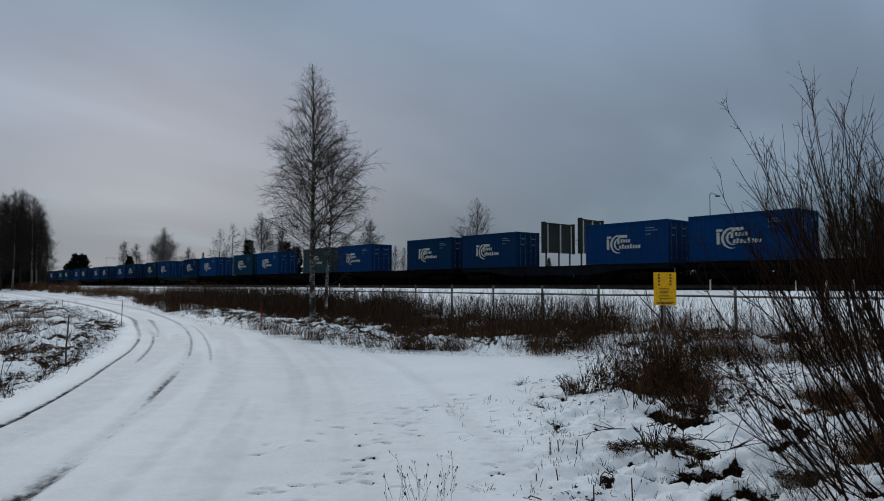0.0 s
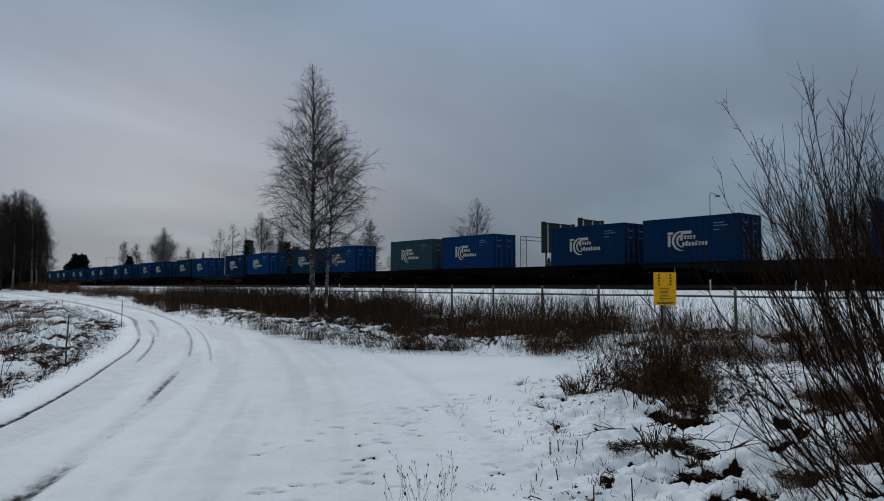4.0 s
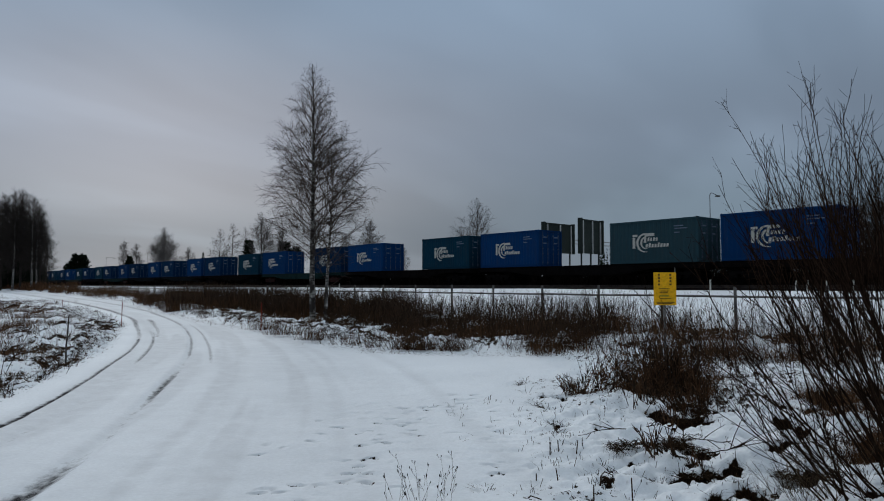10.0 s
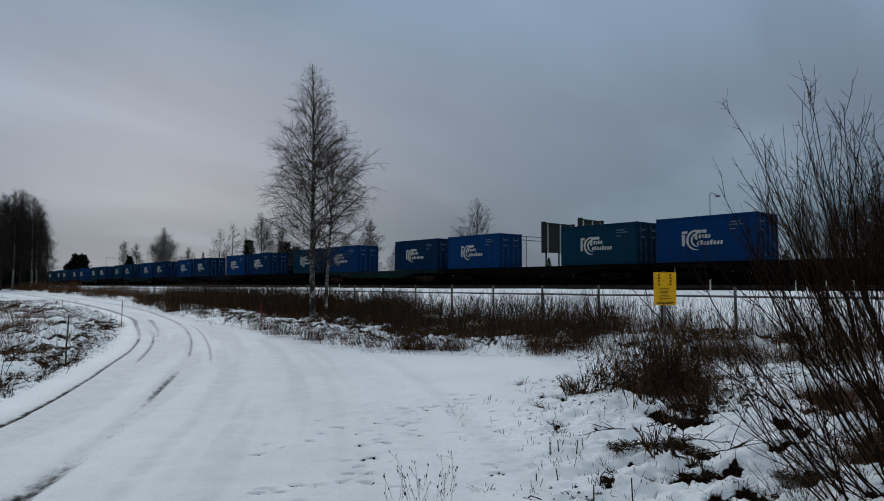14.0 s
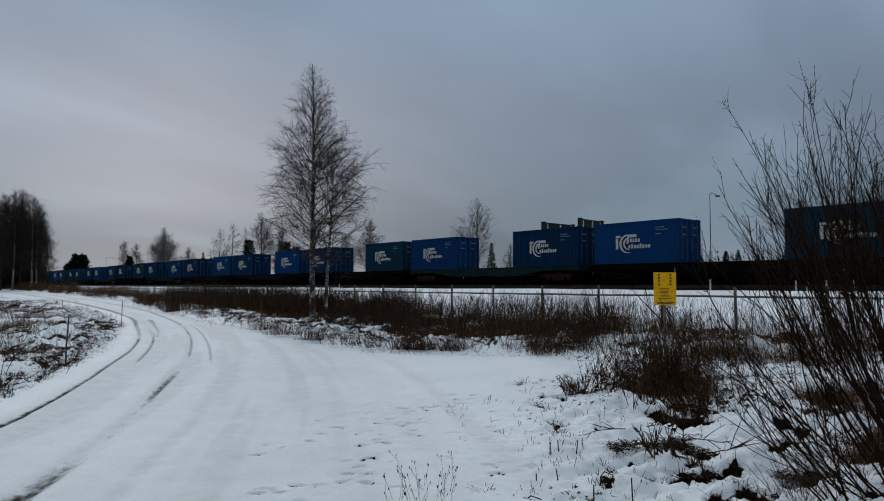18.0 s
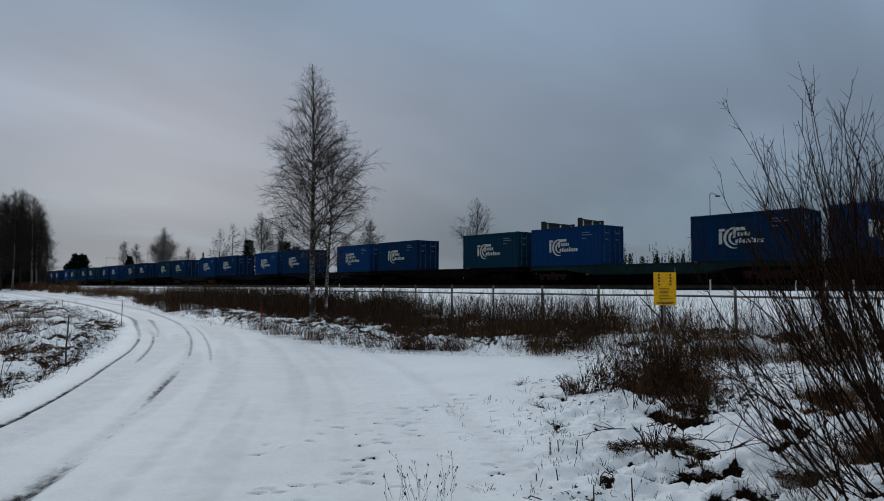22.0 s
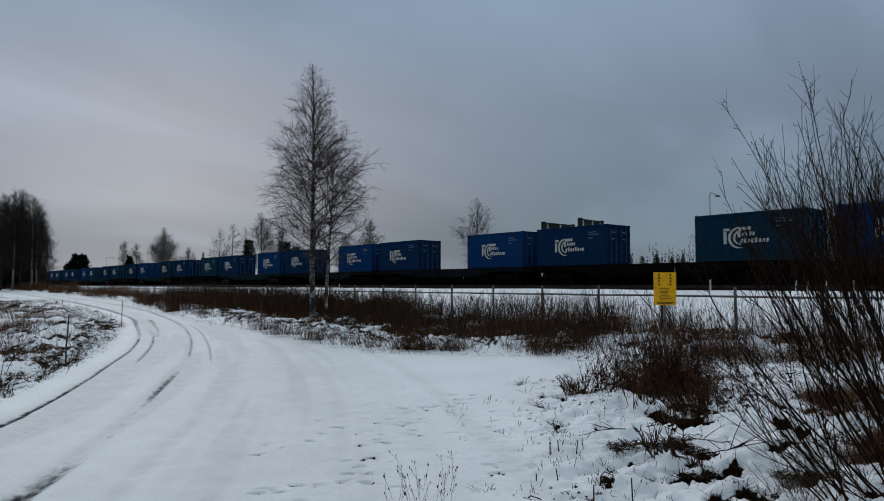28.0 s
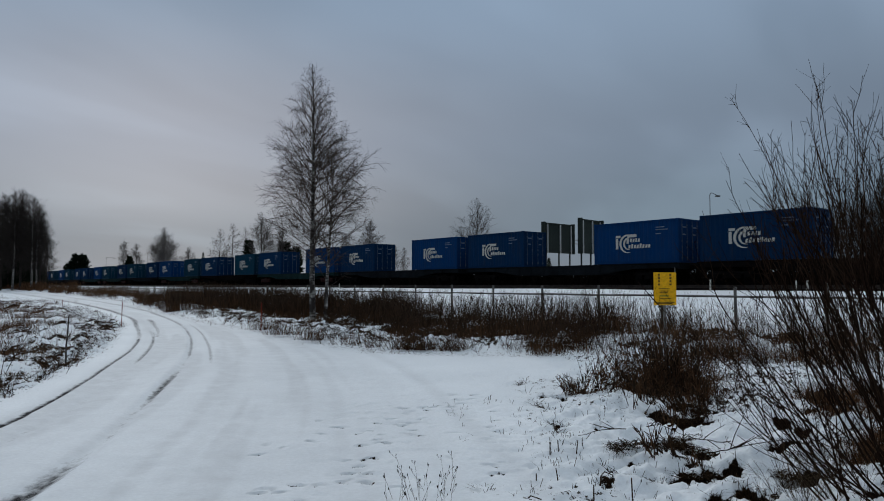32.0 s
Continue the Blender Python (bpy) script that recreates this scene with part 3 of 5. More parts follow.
def logo(bm):
    """A round mark and two rows of lettering, as plain white shapes on the long side (x along, z up, facing -y)."""
    y = -0.006

    def slab(x0, x1, z0, z1, lean=0.0):
        f = [bm.verts.new(p) for p in ((x0, y, z0), (x1, y, z0), (x1 + lean, y, z1), (x0 + lean, y, z1))]
        bm.faces.new(f)

    slab(1.70, 1.88, 0.92, 1.58)
    slab(1.70, 2.05, 1.62, 1.76)
    slab(2.55, 3.22, 1.62, 1.80)
    slab(2.50, 2.66, 1.24, 1.60)
    for cx, r0, r1 in ((2.56, 0.60, 0.47), (2.64, 0.40, 0.29)):
        prev = None
        for i in range(15):
            a = radians(82 + 205 * i / 14)
            th = 0.10 + 0.9 * math.sin(math.pi * min(1, (i + 2) / 16))
            ri = r0 - (r0 - r1) * 1.2 * th
            p = [bm.verts.new((cx + r * math.cos(a), y, 1.24 + r * math.sin(a) * 0.96)) for r in (r0, ri)]
            if prev:
                bm.faces.new((prev[0], prev[1], p[1], p[0]))
            prev = p
    for i in range(4):
        x = 2.74 + i * 0.19
        slab(x, x + 0.125, 1.32, 1.32 + (0.20 if i % 2 else 0.22), 0.03)
    for i in range(8):
        x = 2.62 + i * 0.20
        slab(x, x + 0.135, 0.94, 0.94 + (0.21, 0.27, 0.20, 0.21, 0.27, 0.21, 0.20, 0.20)[i], 0.03)


def wall_sheet(bm, length, z0, z1, pitch, depth, place):
    """A corrugated sheet standing along x, outwards at -y."""
    n = round(length / pitch)
    p = length / n
    xs = []
    for i in range(n):
        for fx, d in ((0.0, 0), (0.26, 0), (0.5, 1), (0.76, 1)):
            xs.append((i * p + fx * p, d * depth))
    xs.append((length, 0))
    lo = [bm.verts.new(place @ Vector((x, d, z0))) for x, d in xs]
    hi = [bm.verts.new(place @ Vector((x, d, z1))) for x, d in xs]
    for i in range(len(xs) - 1):
        bm.faces.new((lo[i], lo[i + 1], hi[i + 1], hi[i]))


def container(mat, label, doors=True):
    """A 20-foot steel box; origin at its bottom, rear corner on the near side; doors at its front end."""
    c = empty("shipping_container")
    bm = bmesh.new()
    wall_sheet(bm, LC - 0.2, 0.16, HC - 0.1, 0.278, 0.036, Matrix.Translation((0.1, 0.028, 0)))
    part("side_wall", bm, mat, c)
    bm = bmesh.new()
    wall_sheet(bm, LC - 0.2, 0.16, HC - 0.1, 0.278, 0.036, Matrix.Translation((LC - 0.1, WC - 0.028, 0)) @ Matrix.Rotation(math.pi, 4, "Z"))
    part("side_wall", bm, mat, c)
    bm = bmesh.new()
    wall_sheet(bm, WC - 0.2, 0.16, HC - 0.1, 0.25, 0.045, Matrix.Translation((0.03, WC - 0.1, 0)) @ Matrix.Rotation(-math.pi / 2, 4, "Z"))
    part("end_wall", bm, mat, c)
    bm = bmesh.new()
    box(bm, 0.05, LC - 0.05, 0.05, WC - 0.05, HC - 0.075, HC - 0.03)
    for i in range(20):
        x = 0.25 + i * 0.29
        box(bm, x, x + 0.13, 0.12, WC - 0.12, HC - 0.03, HC - 0.012)
    part("roof", bm, mat, c)
    bm = bmesh.new()
    for x in (0, LC - 0.12):
        for y in (0, WC - 0.12):
            box(bm, x, x + 0.12, y, y + 0.12, 0.11, HC - 0.11, 0.012)
        box(bm, x + 0.01, x + 0.11, 0.12, WC - 0.12, HC - 0.13, HC - 0.012)
        box(bm, x + 0.01, x + 0.11, 0.12, WC - 0.12, 0.012, 0.15)
    for y in (0, WC - 0.07):
        box(bm, 0.12, LC - 0.12, y, y + 0.07, HC - 0.105, HC - 0.012)
        box(bm, 0.12, LC - 0.12, y, y + 0.07, 0.012, 0.165)
    box(bm, 0.12, LC - 0.12, 0.07, WC - 0.07, 0.08, 0.15)
    part("frame", bm, mat, c)
    for x in (-0.004, LC - 0.166):
        for y in (-0.004, WC - 0.158):
            for z in (0.0, HC - 0.112):
                bm = bmesh.new()
                box(bm, x, x + 0.17, y, y + 0.162, z, z + 0.112, 0.015)
                part("corner_casting", bm, mat, c)
    bm = bmesh.new()
    logo(bm)
    part("lettering", bm, WHITE, c, "white round mark with two bars")
    for z0, n in ((2.10, 5), (1.95, 7), (1.72, 3)):
        bm = bmesh.new()
        box(bm, 4.55, 4.55 + n * 0.12, -0.006, 0.0, z0, z0 + 0.06)
        part("code_bar", bm, FADED, c, "faded white code bar")
    for k, y0 in enumerate((0.125, WC / 2 + 0.008)):
        bm = bmesh.new()
        y1 = y0 + WC / 2 - 0.133
        box(bm, LC - 0.09, LC - 0.045, y0, y1, 0.16, HC - 0.14, 0.01)
        for z in (0.5, 1.0, 1.5, 2.0):
            box(bm, LC - 0.05, LC - 0.03, y0 + 0.08, y1 - 0.08, z - 0.16, z + 0.16, 0.008)
        d = part("door", bm, mat, c)
        for y in (y0 + 0.28, y1 - 0.28):
            bm = bmesh.new()
            rod(bm, (LC - 0.005, y, 0.12), (LC - 0.005, y, HC - 0.1), 0.017, n=6)
            for z in (0.3, 0.9, 1.25, 2.2):
                box(bm, LC - 0.03, LC + 0.012, y - 0.05, y + 0.05, z - 0.04, z + 0.04)
            part("locking_bar", bm, RODS if doors else mat, d)
        for z0, n in ((2.05, 4), (1.62, 3)):
            bm = bmesh.new()
            box(bm, LC - 0.030, LC - 0.024, y0 + 0.38, y0 + 0.38 + n * 0.1, z0, z0 + 0.08)
            part("code_bar", bm, FADED, d, "faded white code bar")
    tagged(c, label, "container", "containers on the train")
    return c


def wagon(sill, label, bogie_mat):
    """A 60-foot flat wagon: fish-bellied side sills, cross-bearers, two bogies, couplers and buffers' gear. Origin mid-length at rail top."""
    w = empty("flat_wagon")
    half = 9.16
    for y, o in ((-1.22, -1), (1.10, 1)):
        bm = bmesh.new()
        out = [(-half, 1.28), (half, 1.28), (half, 0.98), (6.1, 0.98), (3.7, 0.66), (-3.7, 0.66), (-6.1, 0.98), (-half, 0.98)]
        v0 = [bm.verts.new((x, y, z)) for x, z in out]
        v1 = [bm.verts.new((x, y + 0.12, z)) for x, z in out]
        bm.faces.new(v0)
        bm.faces.new(v1[::-1])
        for i in range(len(out)):
            j = (i + 1) % len(out)
            bm.faces.new((v0[j], v0[i], v1[i], v1[j]))
        for k in range(15):
            x = -8.4 + k * 1.2
            deep = 0.68 if abs(x) < 3.7 else 0.99
            box(bm, x - 0.02, x + 0.02, y - 0.035 if o < 0 else y + 0.12, y if o < 0 else y + 0.155, deep, 1.26)
        box(bm, -half, half, y - 0.04, y + 0.16, 1.255, 1.285)
        bmesh.ops.recalc_face_normals(bm, faces=bm.faces)
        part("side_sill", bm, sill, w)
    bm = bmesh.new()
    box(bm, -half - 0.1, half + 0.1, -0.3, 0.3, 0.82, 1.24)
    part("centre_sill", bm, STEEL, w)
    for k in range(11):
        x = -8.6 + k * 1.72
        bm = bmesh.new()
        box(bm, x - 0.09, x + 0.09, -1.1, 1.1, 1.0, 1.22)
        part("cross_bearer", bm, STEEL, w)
    for x in (-half, half):
        bm = bmesh.new()
        box(bm, min(x, x * 1.012), max(x, x * 1.012), -1.3, 1.3, 0.92, 1.29, 0.01)
        part("end_beam", bm, sill, w)
        sgn = 1 if x > 0 else -1
        bm = bmesh.new()
        box(bm, min(x, x + sgn * 0.58), max(x, x + sgn * 0.58), -0.13, 0.13, 0.90, 1.16, 0.02)
        box(bm, min(x + sgn * 0.45, x + sgn * 0.64), max(x + sgn * 0.45, x + sgn * 0.64), -0.2, 0.16, 0.86, 1.2, 0.03)
        part("coupler", bm, STEEL, w)
    for x in (-9.0, -3.15, 3.15, 9.0):
        for y in (-1.12, 1.12):
            bm = bmesh.new()
            box(bm, x - 0.09, x + 0.09, y - 0.09, y + 0.09, 1.285, 1.298, 0.004)
            part("container_lock", bm, STEEL, w)
    bm = bmesh.new()
    rod(bm, (-1.1, -0.75, 0.72), (0.2, -0.75, 0.72), 0.2, n=12)
    part("air_tank", bm, STEEL, w, smooth=True)
    bm = bmesh.new()
    rod(bm, (-6.2, -0.62, 0.62), (6.2, -0.62, 0.62), 0.022, n=6)
    part("brake_rod", bm, STEEL, w)
    for x in (-7.36, 7.36):
        bm = bmesh.new()
        box(bm, x - 0.22, x + 0.22, -1.1, 1.1, 0.55, 0.86, 0.02)
        for y in (-1.12, 0.96):
            box(bm, x - 1.25, x + 1.25, y, y + 0.16, 0.56, 0.74, 0.03)
            box(bm, x - 0.55, x + 0.55, y, y + 0.16, 0.30, 0.60, 0.05)
            for dx in (-0.925, 0.925):
                box(bm, x + dx - 0.2, x + dx + 0.2, y - 0.02, y + 0.18, 0.34, 0.66, 0.04)
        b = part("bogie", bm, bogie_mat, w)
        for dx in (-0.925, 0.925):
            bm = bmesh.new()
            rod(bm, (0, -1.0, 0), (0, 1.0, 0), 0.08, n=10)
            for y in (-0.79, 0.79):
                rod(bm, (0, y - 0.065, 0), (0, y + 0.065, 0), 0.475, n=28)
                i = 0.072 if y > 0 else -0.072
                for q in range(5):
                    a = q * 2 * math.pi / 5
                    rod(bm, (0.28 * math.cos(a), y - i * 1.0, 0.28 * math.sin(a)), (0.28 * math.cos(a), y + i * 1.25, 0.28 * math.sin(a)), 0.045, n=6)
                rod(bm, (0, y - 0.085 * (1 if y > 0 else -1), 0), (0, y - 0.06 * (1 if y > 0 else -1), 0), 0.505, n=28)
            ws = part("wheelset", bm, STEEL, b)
            ws.location = (x + dx, 0, 0.475)
    tagged(w, label, "flat wagon", "wagons of the train")
    return w


def train():
    """Builds one wagon and one container of each look, then copies them down the line. Returns (thing, place on the line at 0 s, w, z)."""
    boxes = {
        "blue": container(BLUE, "bright blue corrugated steel container with white mark"),
        "deep": container(DEEP, "dark blue grimy corrugated steel container with white mark"),
        "teal": container(TEAL, "faded teal corrugated steel container with white mark"),
        "grey": container(GREYTEAL, "pale grey-teal weathered steel container with white mark"),
    }
    flats = {
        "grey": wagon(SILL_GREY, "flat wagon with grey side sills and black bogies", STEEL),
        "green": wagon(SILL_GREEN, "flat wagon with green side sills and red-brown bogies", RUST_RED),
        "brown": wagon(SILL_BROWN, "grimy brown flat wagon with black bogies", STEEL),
    }
    looks = {(1, 0): "blue", (1, 1): "blue", (0, 0): "deep", (0, 1): "deep", (-1, 0): "grey", (-1, 1): "blue", (-2, 0): "teal", (-2, 1): "blue",
             (-3, 0): "deep", (-3, 1): "blue", (-4, 0): "teal", (-4, 1): "blue", (-5, 0): "blue", (-5, 1): "deep", (-6, 0): "blue", (-6, 1): "deep",
             (2, 0): "deep", (2, 1): "blue", (-8, 0): "teal", (-11, 1): "teal"}
    sills = {1: "brown", 0: "grey", -1: "brown", -2: "brown", -3: "brown", -4: "green", -5: "brown", -6: "grey"}
    rnd = random.Random(3)
    used, res = set(), []

    def take(src, key, m):
        if key not in used:
            used.add(key)
            src.matrix_world = m
            return src
        return copy_thing(src, m)

    for k in range(2, -19, -1):
        sh = SHIFT.get(k, 0)
        for j in (0, 1):
            look_of = looks.get((k, j)) or rnd.choice(("blue", "blue", "deep", "blue", "deep", "teal"))
            s = START + k * PITCH + sh + j * PAIR
            if k == -18 and j == 0:
                continue
            if k == 2 and j == 1:
                continue
            res.append((take(boxes[look_of], look_of, on_track(s, NEAR_SIDE, RAIL_TOP + 1.3)), s, NEAR_SIDE, RAIL_TOP + 1.3, "container", k))
        if k < 2:
            s = START + k * PITCH + (sh + SHIFT.get(k + 1, 0)) / 2 + (PAIR + PITCH + LC) / 2
            look_of = sills.get(k) or rnd.choice(("brown", "grey", "brown", "green"))
            res.append((take(flats[look_of], "w" + look_of, on_track(s, CENTRE, RAIL_TOP)), s, CENTRE, RAIL_TOP, "wagon", k))
    return res


TRAIN = train()

# ---- beside the line ----


def fence():
    """Grey posts with one long pole along their tops."""
    f = empty("post_and_rail_fence")
    first = -14.1 + 2.5 * 9
    rnd = random.Random(8)
    posts = []
    for i in range(58):
        s = first - i * 2.5
        s = -14.1 + (s + 14.1) * (0.93 if s > -14.1 else 1.0)
        p = N * FENCE_W + U * s
        z = ground_z(p.x, p.y)
        posts.append((s, p, z))
        bm = bmesh.new()
        top = 1.62 + rnd.uniform(-0.03, 0.04)
        lean = Vector((rnd.uniform(-0.025, 0.025), rnd.uniform(-0.025, 0.025), 0))
        rod(bm, (p.x, p.y, z - 0.3), (p.x + lean.x, p.y + lean.y, top), 0.046, 0.04, 8)
        part("post", bm, GALV, f)
    for a, b in zip(posts[:-1], posts[1:]):
        bm = bmesh.new()
        q = N * -0.065
        rod(bm, (a[1].x + q.x, a[1].y + q.y, 1.325 + rnd.uniform(-0.012, 0.012)), (b[1].x + q.x, b[1].y + q.y, 1.325 + rnd.uniform(-0.012, 0.012)), 0.032, 0.029, 7)
        part("rail", bm, GALV, f)
    tagged(f, "weathered grey post-and-rail fence along the railway", "fence")


def stakes():
    for s, h in ((-18.2, 0.55), (-14.0, 0.5), (-13.5, 0.5), (-12.7, 0.5), (-11.6, 0.5), (-54.7, 0.4)):
        p = N * 32.4 + U * s
        z = ground_z(p.x, p.y)
        bm = bmesh.new()
        box(bm, p.x - 0.035, p.x + 0.035, p.y - 0.035, p.y + 0.035, z - 0.1, z + h, 0.015)
        tagged(part("marker_stake", bm, WHITE), "short white marker stake beside the ballast", "stake", "white stakes at the track")


def cable_sign():
    """A yellow notice on a round post; its print is bars."""
    yc = 14.3
    k = yc / 1209
    x0, x1, z0, z1 = (1159 - 784) * k, (1199 - 784) * k, EYE + (507 - 540) * k, EYE + (507 - 482) * k
    s = empty("cable_notice")
    bm = bmesh.new()
    box(bm, x0, x1, yc - 0.004, yc + 0.004, z0, z1, 0.002)
    board = part("board", bm, YELLOW, s, "yellow sheet metal board")
    w, h = x1 - x0, z1 - z0

    def bar(u0, u1, v0, v1, mat, name="print_bar"):
        bm = bmesh.new()
        box(bm, x0 + u0 * w, x0 + u1 * w, yc - 0.008, yc - 0.005, z1 - v1 * h, z1 - v0 * h)
        part(name, bm, mat, board)

    for v in (0.05, 0.145, 0.24, 0.34):
        for u in (0.19, 0.70):
            bar(u, u + 0.09, v, v + 0.055, INK, "symbol")
    for v, a, b in ((0.49, 0.22, 0.70), (0.56, 0.30, 0.66), (0.61, 0.26, 0.62), (0.79, 0.26, 0.76), (0.90, 0.10, 0.9), (0.935, 0.14, 0.82)):
        bar(a, b, v, v + 0.022, INK)
    bar(0.26, 0.66, 0.70, 0.735, GREEN_INK)
    bm = bmesh.new()
    rod(bm, (x0 + w * 0.5, yc + 0.035, -0.2), (x0 + w * 0.5, yc + 0.035, z1 - 0.06), 0.028, n=10)
    part("post", bm, GALV, s)
    bm = bmesh.new()
    rod(bm, (x1 - 0.012, yc + 0.03, z0), (x1 - 0.012, yc + 0.03, z1 + 0.10), 0.010, n=6)
    part("back_stay", bm, GALV, s)
    for z in (z0 + 0.12, z1 - 0.12):
        bm = bmesh.new()
        box(bm, x0 + w * 0.5 - 0.06, x0 + w * 0.5 + 0.06, yc + 0.004, yc + 0.068, z - 0.02, z + 0.02, 0.004)
        part("clamp", bm, STEEL, s)
    tagged(s, "yellow cable notice board on a grey post", "sign")


def road_markers():
    for x, y, top, r, band, lab in ((-12.5, 26.7, 0.95, 0.014, 0.3, "thin orange snow marker stake at the road edge"), (-6.4, 24.2, 1.0, 0.020, 0.45, "orange snow marker stake in the grass"), (-28.6, 51.5, 0.55, 0.018, 0.2, "thin orange snow marker stake by the far road")):
        m = empty("snow_marker")
        bm = bmesh.new()
        rod(bm, (x, y, -0.25), (x + 0.01, y, top - band), r, r, 8)
        part("shaft", bm, ORANGE, m)
        bm = bmesh.new()
        rod(bm, (x + 0.01, y, top - band), (x + 0.015, y, top), r * 1.25, r * 1.1, 8)
        part("sleeve", bm, ORANGE, m, "bright orange reflector sleeve")
        tagged(m, lab, "road marker", "snow markers")
    st = empty("leaning_stake")
    bm = bmesh.new()
    rod(bm, (-7.25, 13.25, -0.3), (-7.26, 13.25, 0.4), 0.018, 0.016, 8)
    rod(bm, (-7.26, 13.25, 0.4), (-7.23, 13.27, 1.04), 0.016, 0.011, 8)
    rod(bm, (-7.25, 13.25, 0.55), (-7.14, 13.22, 0.72), 0.007, 0.004, 5)
    rod(bm, (-7.24, 13.25, 0.8), (-7.33, 13.28, 0.94), 0.006, 0.003, 5)
    part("shaft", bm, POLE_WOOD, st)
    tagged(st, "dark thin wooden stake in the snowy verge", "stake")


def at(px, py, depth):
    """A place at a given depth by its bearing."""
    return (px - 784) / 1209 * depth, depth, EYE + (507 - py) / 1209 * depth


def billboards():
    for (l, r, t, b, yy, tall) in ((963, 1015, 393, 447, 75.0, 6), (1028, 1066, 386, 448, 70.0, 6)):
        s = empty("billboard")
        xa, ya, zt = at(l, t, yy)
        xb, yb, zt2 = at(r, t + 5, yy * 1.045)
        zb = EYE + (507 - b) / 1209 * yy
        d = Vector((xb - xa, yb - ya, 0))
        n = Vector((d.y, -d.x, 0)).normalized()
        m = Matrix.Translation((xa, ya, 0)) @ Matrix((d.normalized(), -n, Vector((0, 0, 1)))).transposed().to_4x4()
        ln = d.length
        bm = bmesh.new()
        box(bm, 0, ln, -0.05, 0.05, zb, zt, 0.02, m)
        part("panel", bm, PANEL, s)
        for u in (0.0, 1.0):
            bm = bmesh.new()
            box(bm, u * ln - 0.12, u * ln + 0.12, -0.35, 0.12, zb - 0.05, zt + 0.05, 0.02, m)
            part("side_frame", bm, PANEL, s)
        for u in (0.14, 0.57, 0.95):
            bm = bmesh.new()
            box(bm, u * ln - 0.09, u * ln + 0.09, -0.16, -0.055, zb, zt - 0.15, 0.01, m)
            part("rib", bm, PANEL_RIB, s)
        for z in (zb + 0.1, zt - 0.12):
            bm = bmesh.new()
            box(bm, 0, ln, -0.14, -0.06, z - 0.07, z + 0.07, 0.01, m)
            part("cross_rail", bm, PANEL, s)
        for u in (0.14, 0.57, 0.95):
            bm = bmesh.new()
            box(bm, u * ln - 0.07, u * ln + 0.07, 0.06, 0.2, 0.2, zt - 0.3, 0.01, m)
            part("leg", bm, PANEL, s)
        tagged(s, "grey-green billboard seen from behind with pale ribs", "billboard", "billboards beyond the railway")


def gantry():
    """A light lattice portal beyond the line."""
    g = empty("lattice_portal")
    a, b = at(929, 418, 88), at(1098, 431, 100)
    for x, y, z in (a, b):
        for o in (-0.38, 0.38):
            bm = bmesh.new()
            rod(bm, (x + o, y, 0.2), (x + o, y, z), 0.05, n=6)
            part("post", bm, GALV, g)
        for i in range(12):
            z0 = 0.5 + i * (z - 0.6) / 12
            bm = bmesh.new()
            rod(bm, (x - 0.38, y, z0), (x + 0.38, y, z0 + (z - 0.6) / 12), 0.02, n=4)
            part("brace", bm, GALV, g)
    for dz in (0, -0.5):
        bm = bmesh.new()
        rod(bm, (a[0] - 0.4, a[1], a[2] + dz), (b[0] + 0.4, b[1], b[2] + dz), 0.05, n=6)
        part("beam", bm, GALV, g)
    tagged(g, "thin grey steel lattice portal beyond the railway", "portal")


def street_lamp(px, py, depth, arm, label):
    s = empty("street_lamp")
    x, y, z = at(px, py, depth)
    bm = bmesh.new()
    rod(bm, (x, y, 0.2), (x, y, z), 0.055, 0.03, 10)
    part("pole", bm, LAMP, s)
    bm = bmesh.new()
    for p, q in (((0, 0), (0.10, 0.20)), ((0.10, 0.20), (0.30, 0.18)), ((0.30, 0.18), (arm, 0.0))):
        rod(bm, (x + p[0], y, z + p[1]), (x + q[0], y, z + q[1]), 0.03, n=8)
    part("arm", bm, LAMP, s)
    bm = bmesh.new()
    box(bm, x + arm - 0.12, x + arm + 0.33, y - 0.14, y + 0.14, z - 0.16, z - 0.02, 0.05)
    part("lamp_head", bm, LAMP, s)
    tagged(s, label, "street lamp", "street lamps beyond the railway")


fence()
stakes()
cable_sign()
road_markers()
billboards()
gantry()
street_lamp(1261.5, 344, 62, 0.62, "tall grey street lamp standing beyond the railway")
street_lamp(188, 458, 175, 2.0, "long-armed street lamp far beyond the railway")
street_lamp(261, 450, 180, 1.0, "thin street lamp far beyond the railway among trees")

# ---- bare trees ----


def bent(rnd, p, d, length, k, wobble, lift):
    """A wavering line that starts along d and is lifted (or droops) on its way."""
    pts, d = [p.copy()], d.normalized()
    for i in range(k):
        d = d + Vector((rnd.uniform(-wobble, wobble), rnd.uniform(-wobble, wobble), rnd.uniform(-wobble, wobble) + lift))
        d.normalize()
        pts.append(pts[-1] + d * (length / k))
    return pts


def along(pts, t):
    f = t * (len(pts) - 1)
    i = min(int(f), len(pts) - 2)
    return pts[i].lerp(pts[i + 1], f - i), (pts[i + 1] - pts[i]).normalized()


def spread(rnd, d, angle):
    """A direction that leaves d by an angle, to any side."""
    a = d.cross(Vector((rnd.uniform(-1, 1), rnd.uniform(-1, 1), rnd.uniform(-1, 1))))
    a = a / (a.length or 1)
    return Matrix.Rotation(angle, 3, a) @ d


